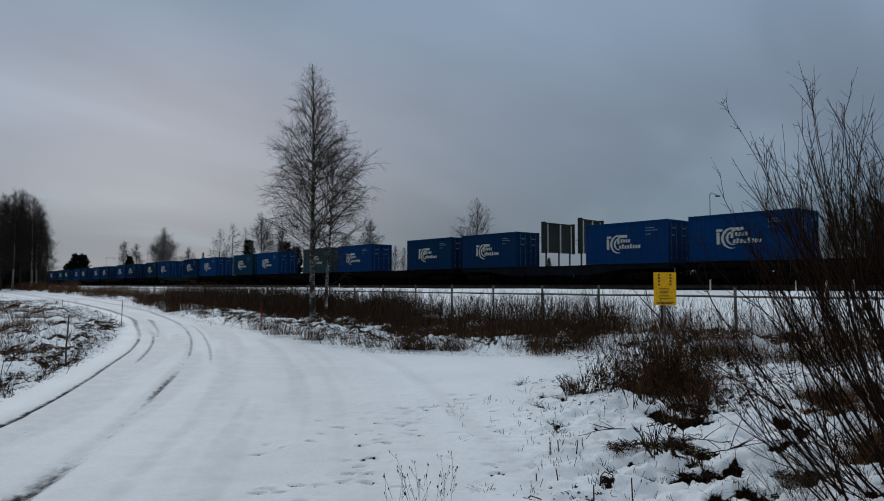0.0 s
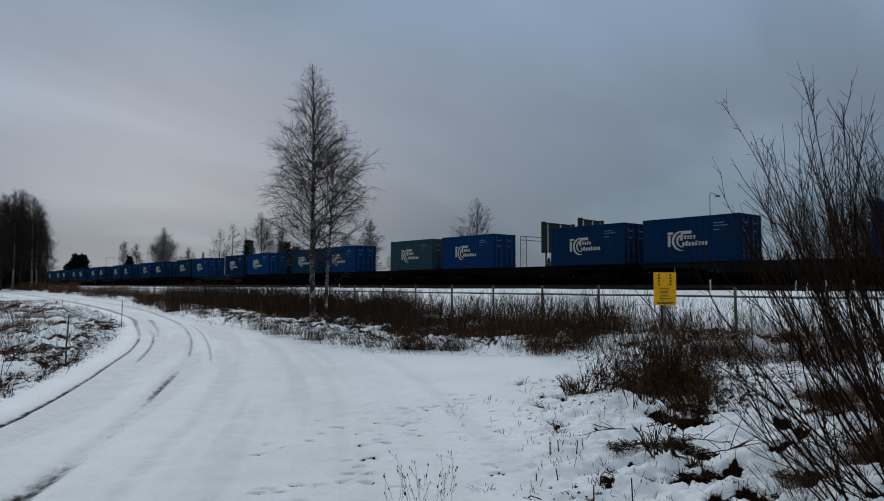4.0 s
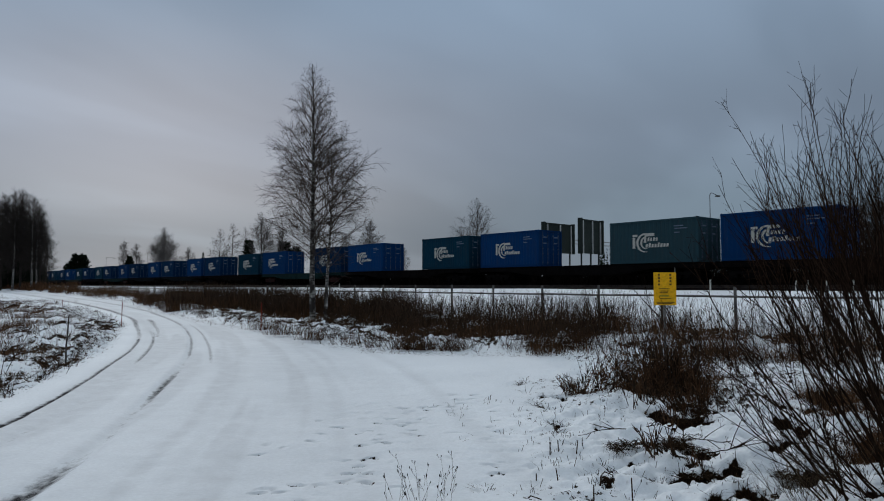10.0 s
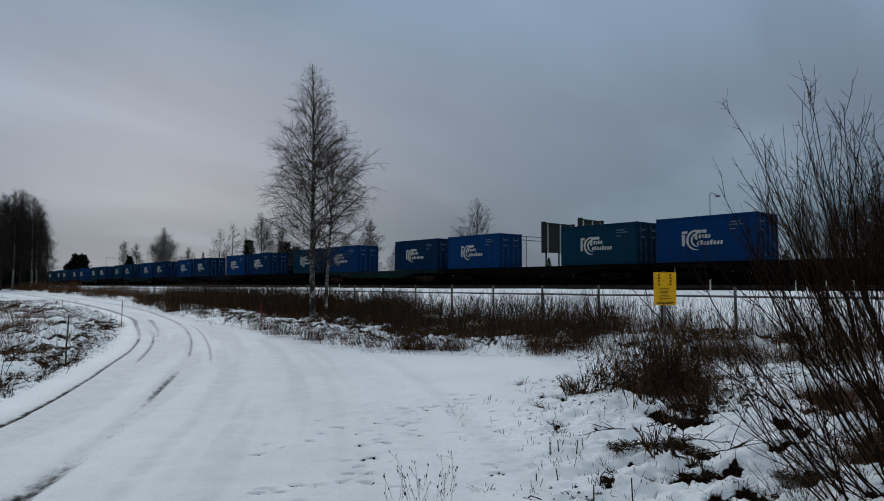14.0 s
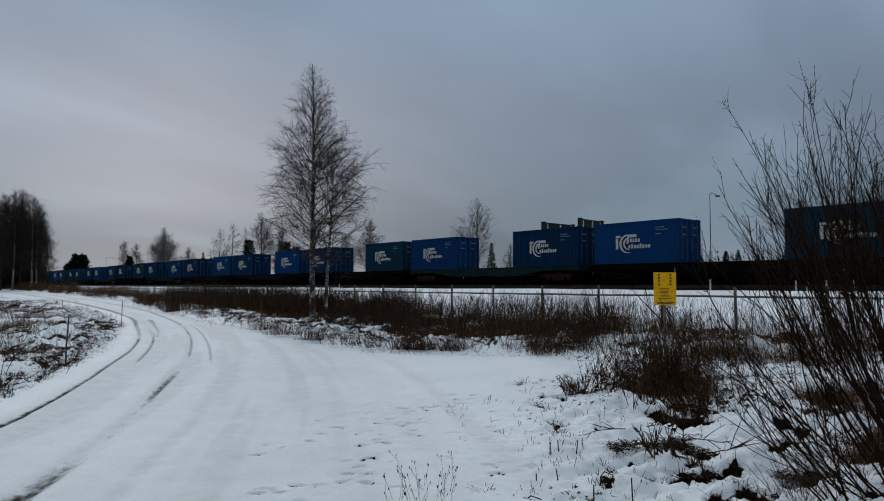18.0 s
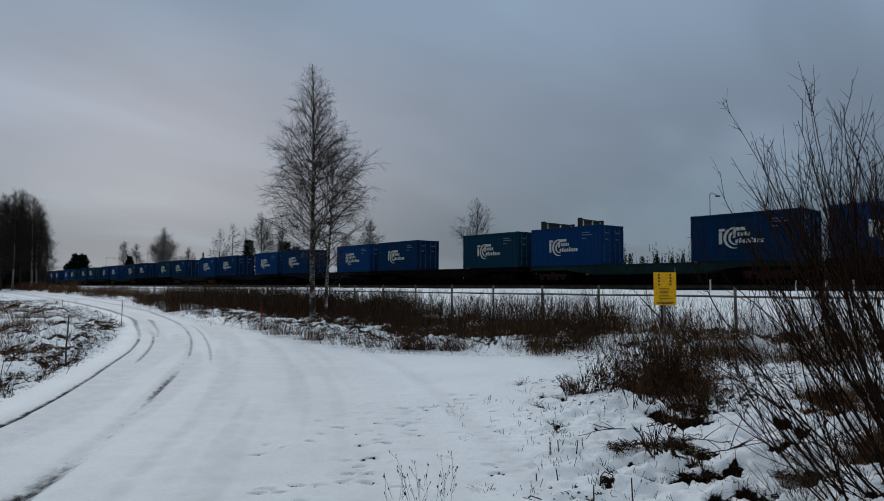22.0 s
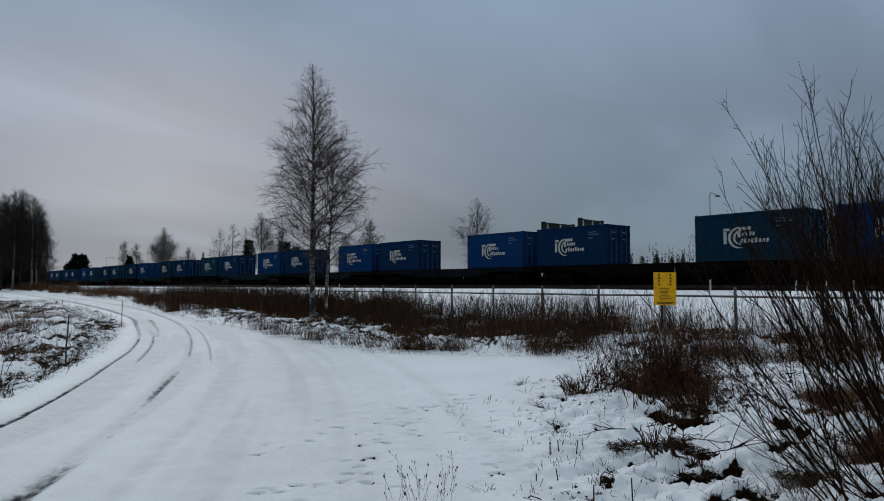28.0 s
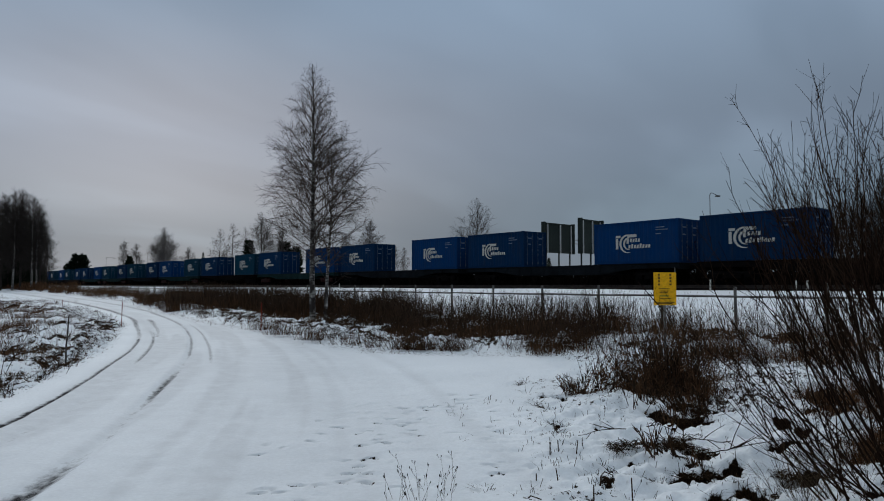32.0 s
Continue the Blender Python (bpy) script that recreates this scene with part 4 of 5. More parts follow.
def bare_tree(name, base, stems, crown, limbs, subs, twigs, thin, seed, bark, twig_mat, label, first=0.3, rise=50, category="tree", group="", droop=-0.05, hero=False, climb=34):
    """stems: (top, radius, share of the limbs). crown: (height, radius) pairs. Trunks and limbs, then finer and finer twigs."""
    rnd = random.Random(seed)
    tree = empty(name)
    tree.location = base
    hs, rs = [c[0] for c in crown], [c[1] for c in crown]
    fine = Tubes()
    for top, rad, share in stems:
        top = Vector(top)
        foot = Vector((0, 0, -0.25)) if len(stems) == 1 else Vector((math.copysign(0.235, top.x + 0.05), 0, -0.25))
        trunk = []
        for i in range(15):
            t = i / 14
            p = foot.lerp(top, t)
            p += Vector((math.sin(t * 5 + seed) * 0.03, math.cos(t * 4 + seed) * 0.05, 0)) * min(1, t * 4) * top.z / 9
            trunk.append(p)
        tb = Tubes()
        tb.add(trunk, rad, 0.012 * top.z / 9, 9)
        tb.done("trunk", bark, tree, True)
        n = int(limbs * share)
        for i in range(n):
            wood = Tubes() if hero else fine
            t = first + (0.97 - first) * ((i + rnd.random()) / n) ** 0.95
            p, d = along(trunk, t)
            az = i * 2.399963 + rnd.uniform(-0.5, 0.5)
            el = radians(min(76, rise + rnd.uniform(-9, 9) + climb * (t - 0.5)))
            reach = 0.8
            for _ in range(4):
                reach = 0.5 * reach + 0.5 * float(np.interp(p.z + reach * math.tan(el), hs, rs))
            reach *= rnd.uniform(0.62, 1.1) * (1.0 if rad == stems[0][1] else 0.8)
            dv = Vector((math.cos(az) * math.cos(el), math.sin(az) * math.cos(el), math.sin(el)))
            ln = reach / math.cos(el)
            ln = min(ln, (top.z - p.z) * 1.25 + 0.35)
            limb = bent(rnd, p, dv, ln, 7, 0.10, 0.015)
            r = max(0.006, 0.011 + 0.016 * ln / 2.5) * thin ** 0.45
            wood.add(limb, r, r * 0.25, 4)
            for j in range(max(3, int(subs * ln / 2.2))):
                u = rnd.uniform(0.16, 1.0)
                q, e = along(limb, u)
                sd = spread(rnd, e, radians(rnd.uniform(28, 55)))
                sd.z += 0.12
                sl = rnd.uniform(0.30, 0.62) * ln * (1.12 - u * 0.8) + 0.15
                sub = bent(rnd, q, sd, sl, 4, 0.16, droop)
                r2 = max(0.0042 * thin, r * 0.36)
                fine.add(sub, r2, r2 * 0.45, 3)
                for m in range(max(2, int(twigs * sl / 0.7))):
                    q2, e2 = along(sub, rnd.uniform(0.12, 1.0))
                    td = spread(rnd, e2, radians(rnd.uniform(20, 60)))
                    tl = rnd.uniform(0.14, 0.42) * (0.6 + ln / 4)
                    fine.add(bent(rnd, q2, td, tl, 2, 0.2, droop * 2.2), 0.0036 * thin, 0.0022 * thin, 3)
            if hero:
                wood.done("limb", twig_mat, tree)
    fine.done("crown", twig_mat, tree)
    tagged(tree, label, category, group)
    return tree


def conifer(name, base, height, width, seed, label, full=0.15, pine=False, mat=None):
    """A dark spruce or pine: whorls of sagging boughs set with needle sprays."""
    rnd = random.Random(seed)
    tree = empty(name)
    tree.location = base
    tb = Tubes()
    trunk = [Vector((rnd.uniform(-0.05, 0.05), rnd.uniform(-0.05, 0.05), -0.2 + (height + 0.2) * i / 6)) for i in range(7)]
    tb.add(trunk, height * 0.014, 0.02, 7)
    tb.done("trunk", DARK_BARK, tree)
    cr = Tubes()
    whorls = int(28 if not pine else 22)
    for i in range(whorls):
        t = full + (1 - full) * i / whorls
        z = height * t
        if pine:
            reach = width * (0.55 + 0.45 * math.sin(math.pi * min(1, (t - full) / (1 - full) * 0.9 + 0.15)))
        else:
            reach = width * (1 - t) ** 0.85 * rnd.uniform(0.8, 1.15) + 0.1
        for j in range(9):
            az = j * 2 * math.pi / 9 + i * 0.7 + rnd.uniform(-0.25, 0.25)
            el = radians(rnd.uniform(5, 40) if pine else rnd.uniform(-22, 8))
            d = Vector((math.cos(az) * math.cos(el), math.sin(az) * math.cos(el), math.sin(el)))
            ln = reach * rnd.uniform(0.7, 1.1)
            bough = bent(rnd, Vector((0, 0, z)), d, ln, 3, 0.12, 0.03)
            cr.add(bough, 0.03, 0.012, 3)
            for m in range(34 if pine else 12):
                q, e = along(bough, rnd.uniform(0.2, 1.0))
                cr.blade(q, spread(rnd, e, radians(rnd.uniform(10, 75))), (rnd.uniform(0.12, 0.26) * width * (0.9 if pine else 0.55) + 0.10) * (1.15 - (0.3 if pine else 0.8) * t), (0.055 * width * (0.8 if pine else 0.5) + 0.02) * (1.1 - 0.6 * t), Vector((0, 0, rnd.uniform(-0.1, 0.08) if pine else rnd.uniform(-0.35, 0.05))), rnd)
    cr.done("crown", mat or NEEDLE, tree)
    tagged(tree, label, "tree")
    return tree


BIRCH_CROWN = [(2.3, 1.5), (2.7, 1.8), (3.4, 2.05), (4.4, 2.2), (5.8, 2.15), (7.1, 2.0), (8.4, 1.3), (9.2, 0.75), (9.9, 0.38), (10.6, 0.1)]
bare_tree("birch_tree", (-4.85, 27.0, ground_z(-4.85, 27.0) + 0.05), [((-0.38, 0.0, 10.42), 0.125, 0.76), ((0.50, 0.17, 6.9), 0.085, 0.24)], BIRCH_CROWN, 124, 14, 10, 0.92, 4,
          BIRCH_BARK, TWIG, "leafless twin-stemmed birch with white bark in tall grass", 0.24, 39, droop=-0.07, hero=True, climb=44)


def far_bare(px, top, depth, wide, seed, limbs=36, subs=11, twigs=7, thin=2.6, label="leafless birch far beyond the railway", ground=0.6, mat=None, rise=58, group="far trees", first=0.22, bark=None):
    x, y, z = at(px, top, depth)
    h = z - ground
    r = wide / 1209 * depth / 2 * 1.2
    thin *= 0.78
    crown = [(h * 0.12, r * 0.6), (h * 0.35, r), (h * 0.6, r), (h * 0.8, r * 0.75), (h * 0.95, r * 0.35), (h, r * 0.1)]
    return bare_tree("bare_tree", (x, y, ground), [((0.1, 0, h), 0.010 * h + 0.02, 1.0)], crown, limbs, subs, twigs, thin, seed, bark or DARK_BARK, mat or HAZED_TWIG, label, first, rise, group=group)


# the grove where the line leaves the view
for i, (px, top, depth, wide) in enumerate(((-62, 352, 108, 60), (-28, 345, 112, 56), (2, 345, 104, 52), (23, 340, 100, 46), (36, 337, 103, 44), (56, 348, 100, 40), (65, 362, 101, 36), (72, 385, 111, 32), (82, 420, 116, 24), (10, 372, 118, 50), (44, 375, 120, 50), (-90, 350, 104, 60))):
    far_bare(px, top, depth, wide, 40 + i, 58, 12, 7, 2.6, "tall leafless birch in a dense grove by the road", 0.1, GROVE, 62, "birches of the grove", 0.18 if i in (3, 5, 6) else 0.12, BIRCH_BARK if i in (3, 5, 6) else None)
for i, (px, top, depth, wide) in enumerate(((4, 405, 122, 44), (24, 398, 124, 46), (46, 410, 123, 42), (66, 440, 124, 32), (-30, 400, 124, 50), (14, 440, 118, 40), (36, 432, 118, 40), (57, 445, 119, 34), (78, 468, 126, 24))):
    conifer("spruce_tree", (*at(px, 500, depth)[:2], 0.0), at(px, top, depth)[2], wide / 1209 * depth / 2, 70 + i, "dark young spruce inside the birch grove")
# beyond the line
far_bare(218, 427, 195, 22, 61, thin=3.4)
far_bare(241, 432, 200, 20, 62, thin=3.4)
far_bare(290, 407, 165, 44, 63, 60, 12, 8, 1.7, rise=66, mat=HAZED_PALE_TWIG, first=0.14)
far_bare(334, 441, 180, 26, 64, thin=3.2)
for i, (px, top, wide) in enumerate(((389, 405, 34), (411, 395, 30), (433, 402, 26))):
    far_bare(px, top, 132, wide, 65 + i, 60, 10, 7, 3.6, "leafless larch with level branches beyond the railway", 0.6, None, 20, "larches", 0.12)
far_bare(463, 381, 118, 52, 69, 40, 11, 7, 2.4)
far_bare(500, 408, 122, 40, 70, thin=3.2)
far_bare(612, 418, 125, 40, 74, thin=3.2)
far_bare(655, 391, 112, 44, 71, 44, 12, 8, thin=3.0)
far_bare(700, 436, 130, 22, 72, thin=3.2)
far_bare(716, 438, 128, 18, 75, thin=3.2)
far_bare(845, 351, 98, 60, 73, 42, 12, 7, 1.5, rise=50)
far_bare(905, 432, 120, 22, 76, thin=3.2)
far_bare(1432, 358, 74, 78, 77, 44, 11, 7, 1.6, mat=HAZED_TWIG)
far_bare(1478, 378, 80, 64, 78, 40, 10, 6, 1.5, mat=HAZED_TWIG)
far_bare(1532, 345, 60, 90, 79, 46, 11, 7, 1.5, mat=GROVE)
far_bare(1590, 325, 58, 110, 80, 54, 12, 8, 2.2, mat=GROVE)
for i, (px, top, depth, wide, pine) in enumerate(((140, 455, 205, 44, True), (122, 470, 210, 24, True), (229, 456, 190, 22, True), (262, 466, 185, 18, False), (360, 447, 150, 16, False), (374, 455, 150, 18, False), (441, 427, 126, 30, True), (505, 432, 124, 40, True), (525, 440, 124, 30, True),
                                         (974, 455, 118, 20, False), (872, 428, 112, 24, False), (766, 448, 135, 18, False), (1090, 450, 140, 26, False), (1118, 447, 150, 22, False), (1140, 452, 150, 22, False), (1165, 448, 150, 26, False), (1192, 452, 140, 22, False), (1212, 447, 120, 20, False), (1244, 450, 120, 24, False), (1288, 442, 105, 28, False), (1310, 440, 108, 22, False), (1345, 448, 110, 26, False), (1395, 440, 100, 30, False), (1560, 410, 90, 50, True))):
    conifer("pine_tree" if pine else "spruce_tree", (*at(px, 500, depth)[:2], 0.5), at(px, top, depth)[2] - 0.5, wide / 1209 * depth / 2 * (1.0 if pine else 1.5), 90 + i, "dark pine with a rounded crown beyond the railway" if pine else "dark pointed spruce beyond the railway", 0.05, pine)


def far_wood():
    """A low wood along the horizon."""
    rnd = random.Random(77)
    tb = Tubes()
    for i in range(620):
        px = rnd.uniform(1060, 1900) if i % 3 else rnd.uniform(-300, 890)
        depth = rnd.uniform(230, 330)
        x, y, _ = at(px, 500, depth)
        h = rnd.uniform(11.5, 17.5) if px > 1000 else rnd.uniform(3.5, 6.0)
        for j in range(36):
            t = rnd.random() ** 0.8
            a = rnd.uniform(0, 2 * math.pi)
            r = (1 - t) * 2.0 + 0.2
            tb.blade(Vector((x, y, h * t)), Vector((math.cos(a) * 0.9, math.sin(a) * 0.9, -0.15)).normalized(), r * rnd.uniform(0.6, 1.1), 0.35, Vector((0, 0, 0.3)), rnd)
    tagged(tb.done("far_wood", NEEDLE), "dark spruce wood along the horizon", "woods", kind="stuff")


far_wood()


def lineside_scrub():
    """Low near-black blades along the far side of the line, added to stand in for the shade under the wagons."""
    rnd = random.Random(83)
    tb = Tubes()
    for i in range(44000):
        s, w = -420 + 470 * rnd.random() ** 0.6, rnd.uniform(41.5, 50)
        p = N * w + U * s
        h = rnd.uniform(1.95 if i % 3 else 0.6, 2.5) + 0.15 * noise.noise(Vector((s * 0.06, w * 0.2, 3)))
        d = Vector((rnd.gauss(0, 0.3), rnd.gauss(0, 0.3), 1)).normalized()
        tb.blade(Vector((p.x, p.y, 0.9 if w < 44 else 0.5)), d, h + (0.35 if w > 44 else 0), 0.11, Vector((rnd.gauss(0, 0.15), rnd.gauss(0, 0.15), -0.1)), rnd)
    tagged(tb.done("lineside_scrub", NEAR_BLACK), "low near-black blades added beyond the line as shade under wagons", "scrub", kind="stuff")


lineside_scrub()

# ---- grasses and weeds ----
BANK_LINE, EDGE_LINE = curve(BANK, 1.0), curve(EDGE, 1.0)
NEAR_BANK = np.array(BANK[3:-2])


def tall_grass():
    rnd = random.Random(12)
    tb, st = Tubes(), Tubes()
    r = np.random.RandomState(4)
    n = 250000
    s, w = np.where(r.rand(n) < 0.5, r.uniform(-40, -1, n), -40 - 195 * r.rand(n) ** 1.6), r.uniform(9.3, 18.9, n)
    x, y = N.x * w + U.x * s, N.y * w + U.y * s
    db = -away(x, y, BANK_LINE)
    db = db - 2.4 * step(-s, 12.4, 14.6) * (1 - step(-s, 32, 40))
    db = db + 0.9 * np.exp(-((s + 11.2) / 0.9) ** 2)
    rd = np.hypot(x, y)
    clump = fbm(x, y, 0.8, 91, 3)
    broad = fbm(x, y, 0.22, 93, 2)
    keep = (db > -0.25) & (y > 5) & (r.rand(n) < step(db + (clump - 0.5) * 7.0 + (broad - 0.5) * 6.0, -0.6, 1.2)) & (r.rand(n) < 0.12 + 0.88 * step(clump, 0.43, 0.58)) & (rd < 240) & (r.rand(n) < 1 - 0.45 * step(s, -11, -9.5))
    gz, tall = relief(x, y), 0.42 * step(-s, 30, 48) - 0.5 * step(s, -12.5, -9) - 0.30 * np.exp(-((s + 19) / 4.5) ** 2)
    for i in np.nonzero(keep)[0]:
        p = Vector((x[i], y[i], gz[i] + 0.04))
        u = rnd.random()
        h = (0.16 + 1.05 * clump[i] + 1.2 * (broad[i] - 0.45) + 0.36 * u * u + tall[i]) * min(1.0, 0.55 + db[i] * 0.22)
        d = Vector((rnd.gauss(0, 0.26), rnd.gauss(0, 0.26), 1)).normalized()
        wd = 0.0026 + 0.00013 * rd[i]
        if u < 0.68:
            tb.blade(p, d, h, wd, Vector((rnd.gauss(0, 0.16), rnd.gauss(0, 0.16), -0.08)), rnd)
        elif rd[i] < 60 and rnd.random() < 0.5:
            hh = (rnd.uniform(0.85, 1.5) + tall[i] * 0.6) * min(1.0, 0.6 + db[i] * 0.2)
            q = bent(rnd, p, d, hh, 3, 0.06, 0.03)
            st.add(q, wd * 0.9, wd * 0.45, 3)
            for j in range(rnd.randint(2, 6)):
                a, e = along(q, rnd.uniform(0.45, 0.98))
                st.add([a, a + spread(rnd, e, radians(rnd.uniform(20, 45))) * rnd.uniform(0.08, 0.26)], wd * 0.7, wd * 0.5, 3)
    tagged(tb.done("tall_grass", GRASS), "tall brown dead grass on the railway bank", "grass", kind="stuff")
    tagged(st.done("weed_stalks", STALK), "tall grey dead weed stalks standing in the grass", "weeds", kind="stuff")


def verge_grass():
    """Tufts poking through the snow inside the bend and along the bank's foot."""
    rnd = random.Random(14)
    r = np.random.RandomState(6)
    tb = Tubes()
    dk, br = Tubes(), Tubes()
    n = 52000
    line = EDGE_LINE[(EDGE_LINE[:, 1] > 6.5) & (EDGE_LINE[:, 1] < 62)]
    k = np.clip((len(line) - 2) * r.rand(n) ** 1.9, 0, len(line) - 2).astype(int)
    d = line[k + 1] - line[k]
    d = d / np.hypot(d[:, 0], d[:, 1])[:, None]
    off = 0.05 + 9.5 * r.rand(n) ** 1.25
    t = r.rand(n)[:, None]
    x, y = (line[k] * (1 - t) + line[k + 1] * t + off[:, None] * np.stack([-d[:, 1], d[:, 0]], -1)).T
    cl = fbm(x, y, 0.6, 95, 4)
    rd = np.hypot(x, y)
    keep = (r.rand(n) < 0.06 + 0.55 * step(cl, 0.44, 0.62)) & (x > -0.72 * y - 2) & (r.rand(n) > 1.6 * drifted(x, y)) & ((r.rand(n) < 0.15 + 0.85 * step(off, 0.7, 1.3)) | (fbm(x, y, 1.8, 96, 2) > 0.62))
    vz = relief(x, y)
    for i in np.nonzero(keep)[0]:
        h = rnd.uniform(0.06, 0.24) * (0.6 + cl[i]) + 0.30 * rnd.random() * float(step(np.array([off[i]]), 2.5, 7.0)[0])
        dd = Vector((rnd.gauss(0, 0.4), rnd.gauss(0, 0.4), 1)).normalized()
        (tb if rnd.random() < 0.3 else br if rnd.random() < 0.7 else dk).blade(Vector((x[i], y[i], vz[i] - 0.28 + 0.16 * max(0.0, 1 - off[i] / 1.5))), dd, h + 0.15, 0.0026 + 0.00018 * rd[i], Vector((rnd.gauss(0, 0.06), rnd.gauss(0, 0.06), -0.05)), rnd)
    n = 5000
    t = r.rand(n)
    k = (t * (len(BANK_LINE) - 1)).astype(int)
    for cx, cy, cr, count in ((-33.5, 54, 2.2, 560), (-29, 47.5, 1.6, 500), (-25.5, 42, 1.2, 480), (-22.5, 37.5, 0.9, 480), (-20.8, 36, 0.8, 420), (-17.2, 27.5, 0.8, 420), (-15.9, 22.9, 0.6, 200), (-13.4, 20.6, 0.5, 160), (-12.3, 22.6, 0.5, 160), (-10.4, 17.6, 0.6, 200), (-9.7, 15.4, 0.5, 160)):
        for i in range(count):
            px, py = cx + rnd.gauss(0, cr), cy + rnd.gauss(0, cr)
            dd = Vector((rnd.gauss(0, 0.35), rnd.gauss(0, 0.35), 1)).normalized()
            br.blade(Vector((px, py, ground_z(px, py) - 0.3)), dd, rnd.uniform(0.25, 0.75), 0.003 + 0.00015 * cy, Vector((rnd.gauss(0, 0.1), rnd.gauss(0, 0.1), -0.06)), rnd)
    m = 26000
    s, w = r.uniform(-60, -12, m), r.uniform(9.5, 17, m)
    bx, by = N.x * w + U.x * s, N.y * w + U.y * s
    keep = (fbm(bx, by, 1.1, 97, 3) > 0.565) & (away(bx, by, NEAR_BANK) < -0.2)
    bz = relief(bx, by)
    for i in np.nonzero(keep)[0]:
        rr = math.hypot(bx[i], by[i])
        d = Vector((rnd.gauss(0, 0.45), rnd.gauss(0, 0.45), 1)).normalized()
        (br if rnd.random() < 0.6 else dk).blade(Vector((bx[i], by[i], bz[i] + 0.02)), d, rnd.uniform(0.15, 0.5), 0.003 + 0.00018 * rr, Vector((rnd.gauss(0, 0.08), rnd.gauss(0, 0.08), -0.08)), rnd)
    for i in range(n):
        b = BANK_LINE[k[i]]
        xx, yy = b[0] + rnd.gauss(0, 0.5), b[1] + abs(rnd.gauss(0, 0.6)) - 0.25
        rr = math.hypot(xx, yy)
        if rr > 75 or yy < 6 or noise.noise(Vector((xx * 0.9, yy * 0.9, 3))) < 0.02:
            continue
        d = Vector((rnd.gauss(0, 0.5), rnd.gauss(0, 0.5), 1)).normalized()
        (br if i % 3 else dk).blade(Vector((xx, yy, ground_z(xx, yy))), d, rnd.uniform(0.06, 0.24), 0.003 + 0.00015 * rr, Vector((rnd.gauss(0, 0.06), rnd.gauss(0, 0.06), -0.04)), rnd)
    for cx, cy, cr, count in ((-2.3, 17.9, 0.3, 120), (-1.7, 17.3, 0.22, 110), (-0.9, 16.75, 0.2, 210), (-0.45, 16.6, 0.18, 210), (0.15, 16.4, 0.2, 150), (0.5, 16.5, 0.2, 110), (1.7, 16.3, 0.2, 70), (2.3, 16.3, 0.2, 60), (-3.6, 19.4, 0.3, 200), (-5.0, 21.6, 0.35, 220), (-6.2, 23.9, 0.4, 240)):
        for i in range(count):
            px, py = cx + rnd.gauss(0, cr), cy + abs(rnd.gauss(0, cr))
            dd = Vector((rnd.gauss(0, 0.4), rnd.gauss(0, 0.4), 1)).normalized()
            (dk if i % 2 else br).blade(Vector((px, py, ground_z(px, py) + 0.04)), dd, rnd.uniform(0.15, 0.75), 0.0055, Vector((rnd.gauss(0, 0.1), rnd.gauss(0, 0.1), -0.08)), rnd)
    crest = line[line[:, 1] < 32]
    for i in range(170):
        k = rnd.randrange(len(crest) - 1)
        d = Vector((*(crest[k + 1] - crest[k]), 0)).normalized()
        q = Vector((*crest[k], 0)) + Vector((-d.y, d.x, 0)) * rnd.uniform(0.3, 1.0) + d * rnd.random()
        for j in range(rnd.randint(20, 80)):
            px, py = q.x + rnd.gauss(0, 0.08), q.y + rnd.gauss(0, 0.14)
            dd = Vector((rnd.gauss(0, 0.5), rnd.gauss(0, 0.5), 1)).normalized()
            (dk if j % 3 else br).blade(Vector((px, py, surface(px, py) - 0.03)), dd, rnd.uniform(0.06, 0.20), 0.004 + 0.00024 * py, Vector((rnd.gauss(0, 0.04), rnd.gauss(0, 0.04), -0.04)), rnd)
    tagged(br.done("bank_tufts", GRASS), "brown grass tufts on snowy slopes beside the road", "grass", kind="stuff")
    tagged(dk.done("verge_weeds", STALK), "dark dead weed stems standing in the snowy verge", "weeds", kind="stuff")
    tagged(tb.done("verge_grass", STRAW), "short straw-coloured tufts poking through snow", "grass", kind="stuff")


